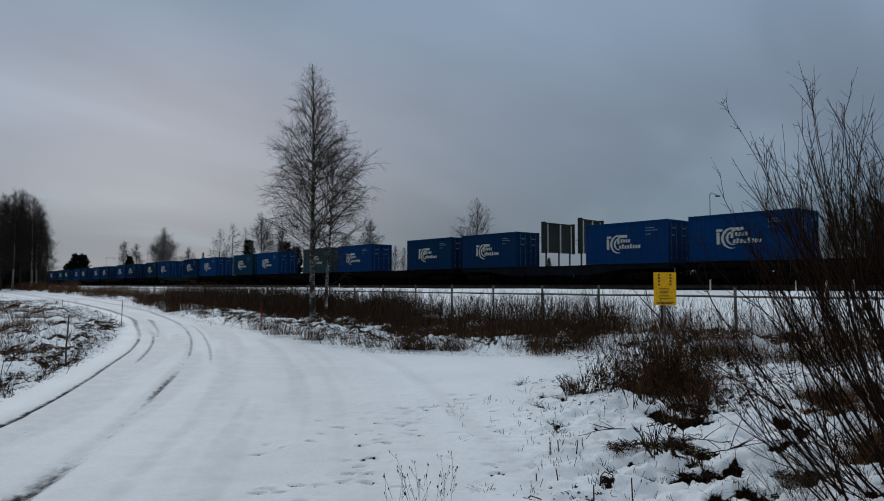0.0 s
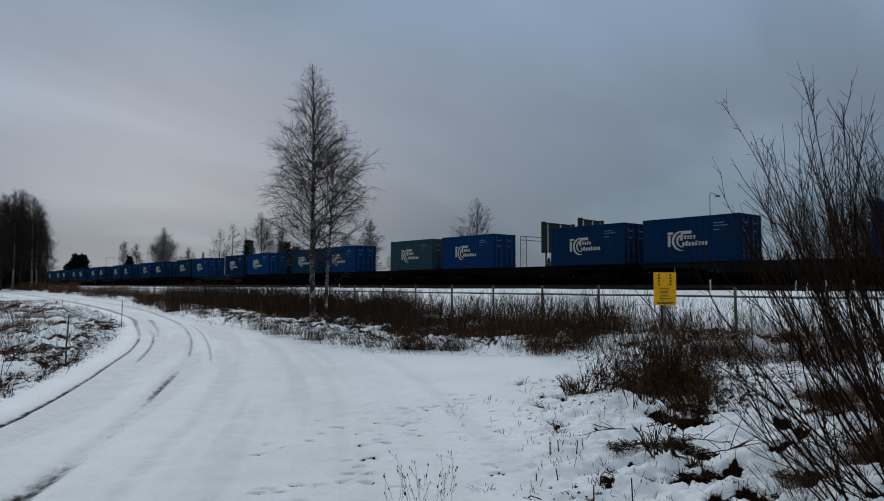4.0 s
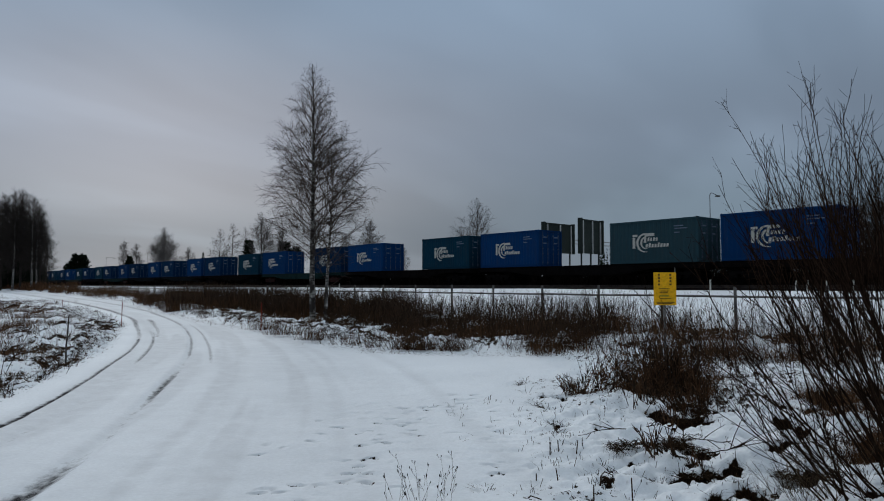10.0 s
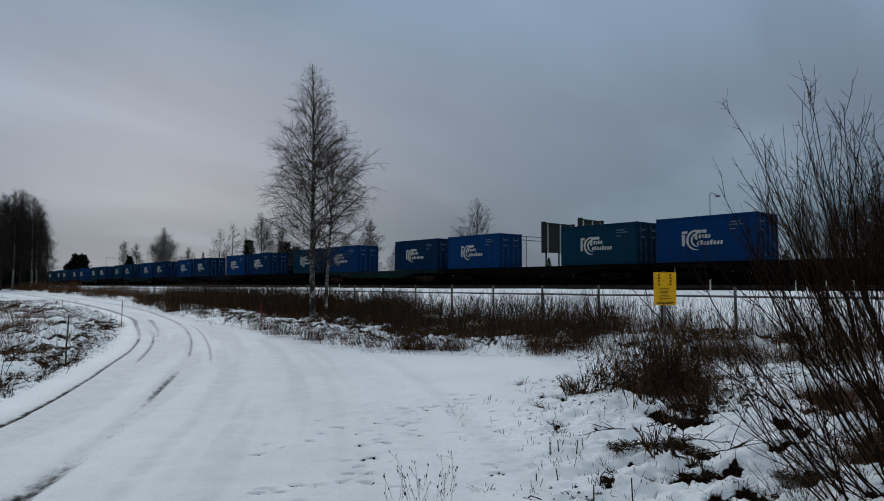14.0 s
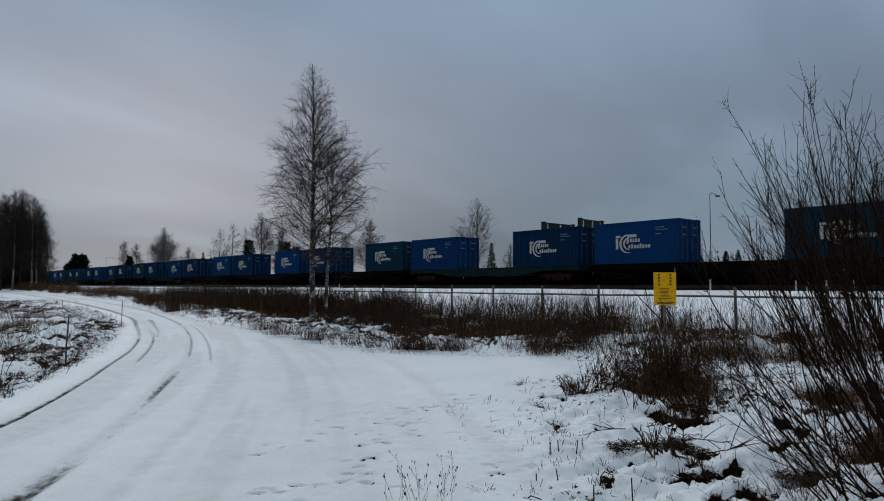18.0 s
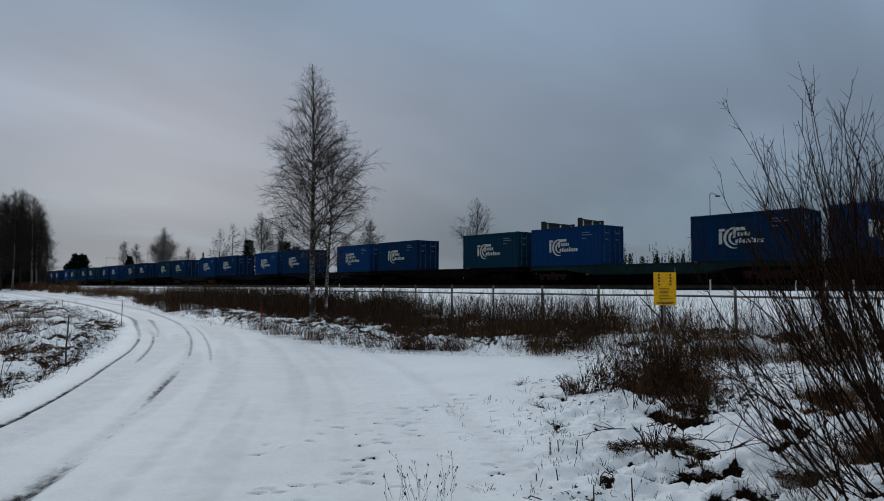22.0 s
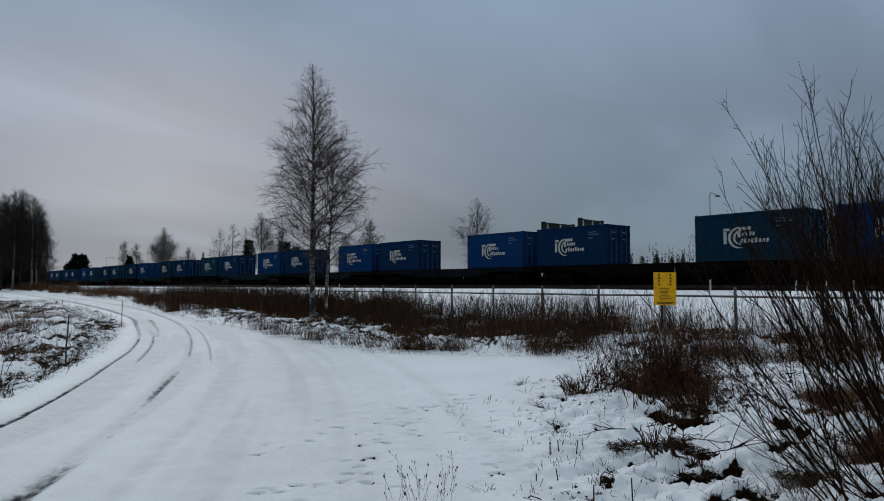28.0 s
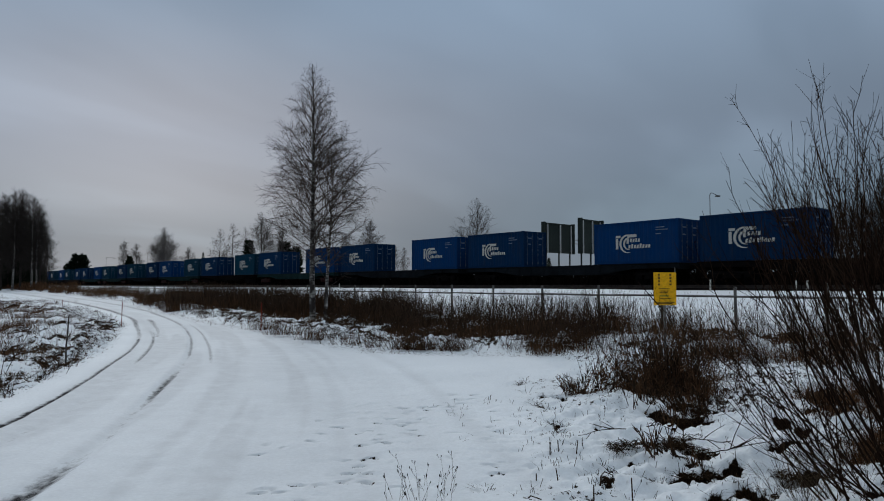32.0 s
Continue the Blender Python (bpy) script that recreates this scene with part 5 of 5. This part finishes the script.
def near_grass():
    """Low brown grass at the feet of the weeds, matted growth in the holes, and stiff stubble on the near snow."""
    rnd = random.Random(16)
    tb, st, mt = Tubes(), Tubes(), Tubes()
    for cx, cy, rx, ry, n, h0, h1 in ((3.3, 10.2, 0.5, 0.4, 900, 0.2, 0.9), (3.6, 10.5, 0.45, 0.4, 1300, 0.3, 1.15), (4.2, 11.2, 0.4, 0.4, 250, 0.2, 0.7), (3.6, 9.7, 0.45, 0.3, 500, 0.15, 0.6), (2.2, 9.85, 0.18, 0.10, 130, 0.1, 0.3), (2.0, 10.0, 0.15, 0.1, 90, 0.1, 0.35), (6.0, 14.9, 0.9, 0.6, 1300, 0.4, 1.5), (7.7, 14.2, 1.2, 0.7, 1300, 0.4, 1.4), (4.4, 6.4, 0.4, 0.35, 700, 0.1, 0.4), (5.3, 7.6, 0.7, 0.6, 900, 0.15, 0.6), (4.15, 6.5, 0.24, 0.2, 900, 0.12, 0.38), (3.82, 6.05, 0.2, 0.2, 1100, 0.12, 0.45), (4.5, 7.9, 0.35, 0.3, 400, 0.12, 0.4), (5.6, 9.2, 0.5, 0.4, 700, 0.2, 0.7), (5.0, 9.0, 0.3, 0.2, 900, 0.2, 0.6), (2.95, 10.25, 0.25, 0.2, 420, 0.2, 0.9)):
        for i in range(n):
            q = rnd.gauss(0, 0.62)
            p = Vector((cx + q * rx, cy + rnd.gauss(0, 0.62) * ry, 0.0))
            p.z = surface(p.x, p.y) - 0.02
            d = Vector((rnd.gauss(0, 0.34), rnd.gauss(0, 0.34), 1)).normalized()
            tb.blade(p, d, (h0 + (h1 - h0) * rnd.random() ** 2.2) * max(0.25, 0.8 + 1.1 * noise.noise(p * 3.1)) * math.exp(-0.25 * q * q) + 0.03, 0.0036, Vector((rnd.gauss(0, 0.17), rnd.gauss(0, 0.14), -0.12)), rnd)
    tagged(tb.done("grass_thicket", GRASS), "dense brown dead grass thicket below the notice", "grass", kind="stuff")
    r = np.random.RandomState(17)
    x, y = r.uniform(1.2, 5.0, 30000), r.uniform(4.5, 11.5, 30000)
    for i in np.nonzero(earth(x, y) > 0.4)[0]:
        d = Vector((rnd.gauss(0, 0.8), rnd.gauss(0, 0.8), 0.45 + rnd.random() * 1.2)).normalized()
        mt.blade(Vector((x[i], y[i], surface(x[i], y[i]) - 0.02)), d, rnd.uniform(0.06, 0.24), 0.0036, Vector((rnd.gauss(0, 0.05), rnd.gauss(0, 0.05), -rnd.uniform(0.02, 0.09))), rnd)
    tagged(mt.done("matted_grass", MATTED), "black matted grass in gaps of the snow sheet", "grass", kind="stuff")
    for cx, cy, rx, ry, n in ((1.15, 6.9, 0.32, 0.75, 150), (1.75, 6.3, 0.5, 0.9, 110), (1.4, 5.6, 0.5, 0.4, 60), (2.2, 5.4, 0.6, 0.4, 90), (0.9, 7.8, 0.5, 0.8, 40), (1.6, 8.2, 0.5, 0.7, 60), (0.35, 5.45, 0.12, 0.12, 22), (0.65, 5.4, 0.2, 0.1, 16), (0.2, 9.0, 0.2, 0.4, 22), (0.9, 9.7, 0.6, 0.3, 30), (3.4, 7.2, 0.6, 1.0, 120), (3.2, 5.6, 0.4, 0.5, 90)):
        for i in range(n):
            if i % 3 == 0:
                ox, oy, tall = rnd.gauss(cx, rx * 0.6), rnd.gauss(cy, ry * 0.6), rnd.uniform(0.02, 0.09)
            px, py = ox + rnd.gauss(0, 0.022), oy + rnd.gauss(0, 0.03)
            d = Vector((rnd.gauss(0, 0.32), rnd.gauss(0, 0.3), 1)).normalized()
            h, z = tall * rnd.uniform(0.4, 1.1), surface(px, py) - 0.06
            if rnd.random() < 0.45:
                st.add([Vector((px, py, z)), Vector((px, py, z)) + d * (h + 0.06)], rnd.uniform(0.0018, 0.0038), 0.0020, 4)
            else:
                st.blade(Vector((px, py, z)), d, h + 0.08, 0.0026, Vector((rnd.gauss(0, 0.05), rnd.gauss(0, 0.04), -0.03)), rnd)
    tagged(st.done("stubble", STALK), "stiff dark stubble sticking out of the near snow", "stubble", kind="stuff")


def weed(seed, tall, heads, mat=None):
    """One dry forked stalk with dark seed heads."""
    rnd = random.Random(seed)
    w = empty("dry_weed")
    tb = Tubes()
    main = bent(rnd, Vector((0, 0, -0.08)), Vector((rnd.uniform(-0.2, 0.2), rnd.uniform(-0.2, 0.2), 1)), tall + 0.08, 5, 0.10, 0.02)
    tb.add(main, 0.0014, 0.0009, 4)
    tips = [main[-1]]
    for i in range(heads):
        p, e = along(main, rnd.uniform(0.35, 0.95))
        q = bent(rnd, p, spread(rnd, e, radians(rnd.uniform(20, 45))), rnd.uniform(0.10, 0.30) * tall, 2, 0.12, 0.05)
        tb.add(q, 0.0013, 0.0009, 3)
        tips.append(q[-1])
    tb.done("stalk", mat or STRAW, w)
    for p in tips:
        hd = Tubes()
        g = rnd.uniform(0.004, 0.008)
        hd.add([p - Vector((0, 0, g)), p, p + Vector((rnd.uniform(-0.004, 0.004), 0, g)), p + Vector((0, 0, g * 1.9))], 0.0024, 0.0034, 5)
        hd.done("seed_head", NEAR_BLACK, w)
    tagged(w, "dry pale weed stalk with dark seed heads in snow", "weed", "weeds in the near snow")
    return w


def weed_clump(seed, tall, stems, lean=0.0):
    """A clump of dead perennial stalks with side shoots, seed heads and curled leaves."""
    rnd = random.Random(seed)
    w = empty("weed_clump")
    for i in range(stems):
        tb = Tubes()
        foot = Vector((rnd.gauss(0, 0.10), rnd.gauss(0, 0.08), -0.08))
        h = tall * rnd.uniform(0.5, 1.1)
        main = bent(rnd, foot, Vector((rnd.gauss(lean, 0.24), rnd.gauss(0, 0.2), 1)), h, 6, 0.09, 0.0)
        r = rnd.uniform(0.0030, 0.0055)
        tb.add(main, r, r * 0.5, 4)
        for j in range(rnd.randint(4, 9)):
            p, e = along(main, rnd.uniform(0.25, 0.98))
            q = bent(rnd, p, spread(rnd, e, radians(rnd.uniform(12, 36))), rnd.uniform(0.05, 0.2) * tall, 2, 0.12, 0.06)
            tb.add(q, r * 0.55, r * 0.4, 3)
            if rnd.random() < 0.6:
                tb.add([q[-1], q[-1] + (q[-1] - q[-2]).normalized() * rnd.uniform(0.02, 0.05), q[-1] + (q[-1] - q[-2]).normalized() * 0.07], 0.006, 0.003, 4)
        for j in range(rnd.randint(1, 4)):
            p, e = along(main, rnd.uniform(0.05, 0.7))
            tb.blade(p, spread(rnd, e, radians(rnd.uniform(40, 110))), rnd.uniform(0.05, 0.13), rnd.uniform(0.008, 0.018), Vector((rnd.gauss(0, 0.03), rnd.gauss(0, 0.03), -rnd.uniform(0.03, 0.09))), rnd)
        tb.done("stalk", STALK if i % 3 else GRASS, w)
    tagged(w, "clump of dead brown weed stalks with withered leaves", "weed clump", "weed clumps below the notice")
    return w


def tussock(seed):
    rnd = random.Random(seed)
    t = empty("grass_tussock")
    tb = Tubes()
    lie = rnd.uniform(0, 2 * math.pi)
    core = [(rnd.gauss(0, 0.17), rnd.gauss(0, 0.09)) for _ in range(9)]
    for i in range(400):
        cx, cy = rnd.choice(core)
        a = lie + rnd.gauss(0, 1.5)
        el = radians(rnd.uniform(-6, 38))
        d = Vector((math.cos(a) * math.cos(el), math.sin(a) * math.cos(el), math.sin(el)))
        tb.blade(Vector((cx + rnd.gauss(0, 0.05), cy + rnd.gauss(0, 0.04), rnd.uniform(0, 0.05))), d, rnd.uniform(0.05, 0.17), 0.0042, Vector((rnd.gauss(0, 0.04), rnd.gauss(0, 0.04), -rnd.uniform(0.03, 0.10))), rnd)
    tb.done("tuft", MATTED, t)
    tagged(t, "dark matted grass tussock half buried in snow", "grass tussock", "tussocks in the snow")
    return t


def low_plants():
    rnd = random.Random(21)
    kinds = [weed(31, 0.22, 3), weed(32, 0.28, 5), weed(33, 0.17, 2), weed(34, 0.20, 1), weed(35, 0.34, 4)]
    spots = [(rnd.gauss(-0.17, 0.07), rnd.gauss(5.15, 0.2)) for _ in range(9)] + [(rnd.gauss(-0.02, 0.05), rnd.gauss(5.15, 0.2)) for _ in range(7)] + [(rnd.gauss(-0.33, 0.05), rnd.gauss(5.05, 0.12)) for _ in range(4)]
    spots += [(1.45, 5.3), (1.6, 6.4), (1.15, 7.2), (1.75, 7.6), (1.9, 8.1), (2.2, 5.6), (2.6, 6.5), (3.0, 7.4), (3.2, 8.3), (3.7, 7.9), (2.4, 9.4), (0.15, 8.6), (0.2, 8.3)]
    for i, (x, y) in enumerate(spots):
        k = i if i < 5 else rnd.choice((0, 1, 2, 3, 4))
        m = pose(x, y, surface(x, y), rnd.uniform(-14, 14), rnd.uniform(-14, 14), rnd.uniform(0, 360))
        if i < 5:
            kinds[i].matrix_world = m
        else:
            copy_thing(kinds[k], m)
    clumps = [weed_clump(36, 1.15, 9), weed_clump(37, 0.95, 8), weed_clump(38, 0.58, 5), weed_clump(39, 0.45, 7, -0.35)]
    spots = [(rnd.gauss(3.42, 0.27), rnd.gauss(10.4, 0.28), rnd.choice((0, 0, 1))) for _ in range(22)] + [(rnd.gauss(2.15, 0.16), rnd.gauss(9.95, 0.12), 2) for _ in range(4)] + [(1.88, 10.0, 3), (1.95, 10.1, 3), (2.55, 10.2, 2), (2.7, 10.1, 1)]
    spots += [(rnd.gauss(3.08, 0.26), rnd.gauss(8.9, 0.5), rnd.choice((2, 3))) for _ in range(20)] + [(rnd.gauss(4.6, 0.5), rnd.gauss(11.6, 0.4), rnd.choice((1, 2))) for _ in range(4)] + [(2.1, 6.5, 2), (2.0, 6.35, 3), (2.3, 6.1, 3)]
    for i, (x, y, k) in enumerate(spots):
        copy_thing(clumps[k], pose(x, y, surface(x, y), rnd.uniform(-7, 7), rnd.uniform(-7, 7), rnd.uniform(0, 360) if k != 3 else rnd.uniform(-50, 50)))
    for c, (x, y) in zip(clumps, ((3.1, 10.35), (3.9, 10.7), (2.3, 9.9), (1.98, 9.9))):
        c.matrix_world = pose(x, y, surface(x, y))
    tus = [tussock(51), tussock(52), tussock(53)]
    spots = [(3.7, 10.2), (3.35, 9.7), (3.2, 9.2), (2.95, 8.6), (2.7, 8.0), (2.5, 7.4), (2.35, 6.9), (1.95, 6.75), (2.3, 6.1), (2.55, 5.9), (2.85, 5.9), (2.45, 5.4), (3.4, 8.9), (3.0, 8.1)]
    for i, (x, y) in enumerate(spots):
        m = pose(x, y, surface(x, y) - 0.02 + 0.05 * rnd.random(), rnd.uniform(-10, 10), rnd.uniform(-10, 10), rnd.uniform(0, 360))
        if i < 3:
            tus[i].matrix_world = m
        else:
            copy_thing(tus[i % 3], m)


def willow(name, base, n, lo, hi, lean, seed, thick, label, spread_az=1.0, bush_r=0.35, twigs=9, size=(1.6, 2.5), lift=0.04, mat=None, forks=2):
    """A many-stemmed bare willow; each stem with its twigs is a piece that sways by itself. Stems set out low and bend upwards."""
    rnd = random.Random(seed)
    b = empty(name)
    b.location = base
    stems = []
    fine = min(1.0, thick / 0.008)
    for i in range(n):
        az = lean + rnd.gauss(0, spread_az)
        el = radians(rnd.uniform(lo, hi))
        a, q = rnd.uniform(0, 2 * math.pi), bush_r * math.sqrt(rnd.random())
        foot = Vector((math.cos(a) * q, math.sin(a) * q, -0.1))
        d = Vector((math.cos(az) * math.cos(el), math.sin(az) * math.cos(el), math.sin(el)))
        ln = rnd.uniform(*size)
        tb = Tubes()
        line = bent(rnd, Vector((0, 0, 0)), d, ln, 12, 0.105, lift)
        r = thick * rnd.uniform(0.6, 1.2)
        tb.add(line[:9], r, r * 0.42, 6)
        tb.add(line[8:], r * 0.42, 0.0020 * fine, 5)
        arms = [(line, r, ln)]
        for j in range(forks):
            t = rnd.uniform(0.32, 0.66)
            p, e = along(line, t)
            fd = spread(rnd, e, radians(rnd.uniform(10, 30)))
            fd.y *= 0.7
            fl = ln * (1 - t) * rnd.uniform(0.85, 1.25)
            arm = bent(rnd, p, fd, fl, 9, 0.10, lift * 1.1)
            fr = r * (1 - 0.8 * t) * rnd.uniform(0.55, 0.8)
            tb.add(arm, fr, 0.0020 * fine, 5)
            arms.append((arm, fr, fl))
        for arm, ar, al in arms:
            for j in range(int(twigs * al / 2)):
                t = rnd.uniform(0.30, 0.97)
                p, e = along(arm, t)
                tl = rnd.uniform(0.14, 0.55) * (1.2 - t * 0.65) * min(1.2, ln / 2.0)
                sd = spread(rnd, e, radians(rnd.uniform(14, 40)))
                sd.z += 0.18
                sub = bent(rnd, p, sd, tl, 5, 0.10, 0.05)
                r2 = max(0.0024 * fine, ar * 0.32 * (1 - t * 0.55))
                tb.add(sub, r2, 0.0016 * fine, 4)
                for m in range(rnd.randint(1, 3)):
                    p2, e2 = along(sub, rnd.uniform(0.15, 0.95))
                    tb.add(bent(rnd, p2, spread(rnd, e2, radians(rnd.uniform(20, 55))), rnd.uniform(0.04, 0.22), 3, 0.12, 0.05), 0.0018 * fine, 0.0011 * fine, 3)
            for j in range(int(al * 8)):
                p, e = along(arm, rnd.uniform(0.3, 0.99))
                tb.add([p, p + spread(rnd, e, radians(rnd.uniform(35, 70))) * rnd.uniform(0.02, 0.08)], 0.0022 * fine, 0.0013 * fine, 3)
        s = tb.done("stem", mat or WILLOW, b)
        s.location = foot
        stems.append(s)
    tagged(b, label, "bush")
    return stems


tall_grass()
verge_grass()
near_grass()
low_plants()
SWAY = []
SWAY += willow("willow_bush", (3.12, 4.95, 0.02), 16, 24, 64, math.pi, 101, 0.0095, "low leafless dark willow bush with fanned stems in snow", 0.45, bush_r=0.34, twigs=6, size=(1.1, 1.9), lift=0.03, forks=2)
SWAY += willow("willow_bush", (3.95, 5.55, 0.02), 12, 34, 58, math.pi, 102, 0.0125, "tall leafless dark willow bush with stems arching out over the snow", 0.4, bush_r=0.42, twigs=6, size=(1.95, 2.8), lift=0.078, forks=4)
SWAY += willow("willow_bush", (3.5, 5.1, 0.02), 6, 42, 74, math.pi, 107, 0.0125, "leafless willow bush with stout stems between two others", 0.5, bush_r=0.35, twigs=6, size=(1.7, 2.6), lift=0.05, forks=2)
SWAY += willow("willow_bush", (4.6, 6.0, 0.02), 18, 50, 76, math.pi, 108, 0.0140, "tall leafless dark willow bush with thick upright stems", 0.5, bush_r=0.6, twigs=6, size=(2.5, 3.6), lift=0.060, forks=4)
SWAY += willow("willow_bush", (4.45, 6.9, 0.02), 6, 34, 60, math.pi, 103, 0.0100, "low leafless willow bush at the edge of the thicket", 0.5, twigs=9, size=(1.2, 2.0), lift=0.03)
SWAY += willow("willow_bush", (6.6, 8.2, 0.02), 16, 56, 84, math.pi, 104, 0.0130, "tall dark leafless willow behind the thicket", 0.6, bush_r=0.6, twigs=13, size=(2.4, 3.4), lift=0.03)
SWAY += willow("willow_bush", (2.62, 4.85, 0.02), 22, 40, 80, math.pi, 105, 0.0035, "small bush of fine pale shoots in the near snow", 1.2, bush_r=0.22, twigs=12, size=(0.35, 0.7), lift=0.03, mat=STRAW)


def fallen_branches():
    """Cut brush lying at the foot of the bank, and long loose stems in the near snow."""
    rnd = random.Random(64)
    spots = [(2.0, 16.5, 1.6), (2.4, 16.3, 1.4), (2.7, 16.6, 1.7), (1.6, 16.9, 1.2), (3.1, 16.4, 1.5), (-1.0, 17.9, 1.2), (-3.6, 19.6, 1.3), (1.8, 16.7, 1.0), (2.9, 16.8, 1.2), (2.2, 7.4, 0.6), (2.5, 7.0, 0.45), (1.9, 7.1, 0.5), (2.9, 8.3, 0.7), (2.4, 6.2, 0.4), (3.3, 6.6, 0.5)]
    for x, y, ln in spots:
        b = empty("fallen_branch")
        tb = Tubes()
        a = rnd.uniform(-0.5, 0.5) * (1.0 if y > 15 else 2.4) + (math.pi if rnd.random() < 0.5 else 0)
        line = bent(rnd, Vector((0, 0, 0.02)), Vector((math.cos(a), math.sin(a), 0.12)), ln, 6, 0.09 if y > 15 else 0.2, -0.03)
        tb.add(line, 0.010 if y > 15 else 0.0055, 0.003, 5)
        for j in range(8 if y > 15 else 4):
            p, e = along(line, rnd.uniform(0.2, 0.95))
            tw = Tubes()
            tw.add(bent(rnd, p, spread(rnd, e, radians(rnd.uniform(20, 50))), rnd.uniform(0.15, 0.5), 3, 0.12, 0.0), 0.005, 0.002, 3)
            tw.done("twig", WILLOW, b)
        tb.done("stem", WILLOW, b)
        b.location = (x, y, surface(x, y) + (0.08 if y > 15 else 0.10))
        tagged(b, "dark fallen branch lying on the snow", "branch", "fallen branches")



def leaning_stems():
    """Thin bare shoots that lean out of the verge inside the bend."""
    rnd = random.Random(88)
    for x, y, lean, ln in ((-8.0, 12.5, (0.42, 0.0, 0.8), 1.05), (-8.1, 12.6, (0.12, 0.1, 1), 0.7), (-7.9, 13.4, (0.3, -0.2, 0.9), 0.6)):
        b = empty("bare_shoot")
        tb = Tubes()
        line = bent(rnd, Vector((0, 0, -0.1)), Vector(lean), ln, 6, 0.06, 0.01)
        tb.add(line, 0.008, 0.003, 5)
        tb.done("stem", WILLOW, b)
        for j in range(5):
            p, e = along(line, rnd.uniform(0.4, 0.95))
            tw = Tubes()
            tw.add(bent(rnd, p, spread(rnd, e, radians(rnd.uniform(20, 45))), rnd.uniform(0.12, 0.3), 3, 0.1, 0.02), 0.004, 0.002, 3)
            tw.done("twig", WILLOW, b)
        b.location = (x, y, surface(x, y))
        tagged(b, "thin bare shoot leaning out of the snowy verge", "shoot", "shoots in the verge")


def broken_stalks():
    """Thick snapped-off stalks that stand or hang bent in the near snow."""
    for x, y, legs in ((1.45, 5.25, ((-0.01, 0.19),)), (1.12, 5.1, ((0.0, 0.17),)), (1.27, 5.6, ((0.02, 0.10), (0.05, 0.13), (0.12, 0.10), (0.13, 0.03))), (0.78, 5.7, ((0.0, 0.06),)), (1.02, 6.5, ((0.0, 0.12),)), (1.12, 6.6, ((-0.01, 0.11),)), (1.3, 6.7, ((0.02, 0.13),)), (0.98, 5.75, ((-0.03, 0.10),)), (2.45, 7.0, ((0.0, 0.22),)), (0.55, 5.2, ((0.12, 0.03), (0.2, 0.0)))):
        b = empty("broken_stalk")
        tb = Tubes()
        z = surface(x, y)
        tb.add([Vector((0, 0, -0.08))] + [Vector((u, 0.01 * k, v)) for k, (u, v) in enumerate(legs)], 0.0062, 0.0048, 6)
        tb.done("stalk", STALK, b)
        b.location = (x, y, z)
        tagged(b, "dark snapped plant stalk sticking out of snow", "stalk", "broken stalks in the snow")


leaning_stems()
fallen_branches()
broken_stalks()


def motions():
    """The train rolls by and slows a little; the willow stems sway in the wind."""
    times = [i * 1.0 for i in range(33)]
    for ob, s, w, z, kind, k in TRAIN:
        walk(ob, [(t, on_track(s + travelled(t), w, z)) for t in times])
        if kind == "wagon" and -8 <= k <= 1:
            for bogie in ob.children:
                for ws in bogie.children:
                    x = ws.location.x
                    walk(ws, [(i * 0.16, pose(x, 0, 0.475, 0, math.degrees(travelled(i * 0.16) / 0.475), 0)) for i in range(201)])
    rnd = random.Random(9)
    for st in SWAY:
        a, b, p, q = rnd.uniform(0.2, 0.6), rnd.uniform(0.1, 0.4), rnd.uniform(0, 6), rnd.uniform(0, 6)
        f = st.location.copy()
        rows = []
        for i in range(65):
            t = i * 0.5
            gust = 0.6 + 0.4 * math.sin(t * 0.37 + 1.0)
            rows.append((t, pose(f.x, f.y, f.z, b * math.sin(t * 1.3 + q) * gust, a * math.sin(t * 1.7 + p) * gust + 0.9 * max(0.0, t - 30.5), 0)))
        walk(st, rows)


motions()
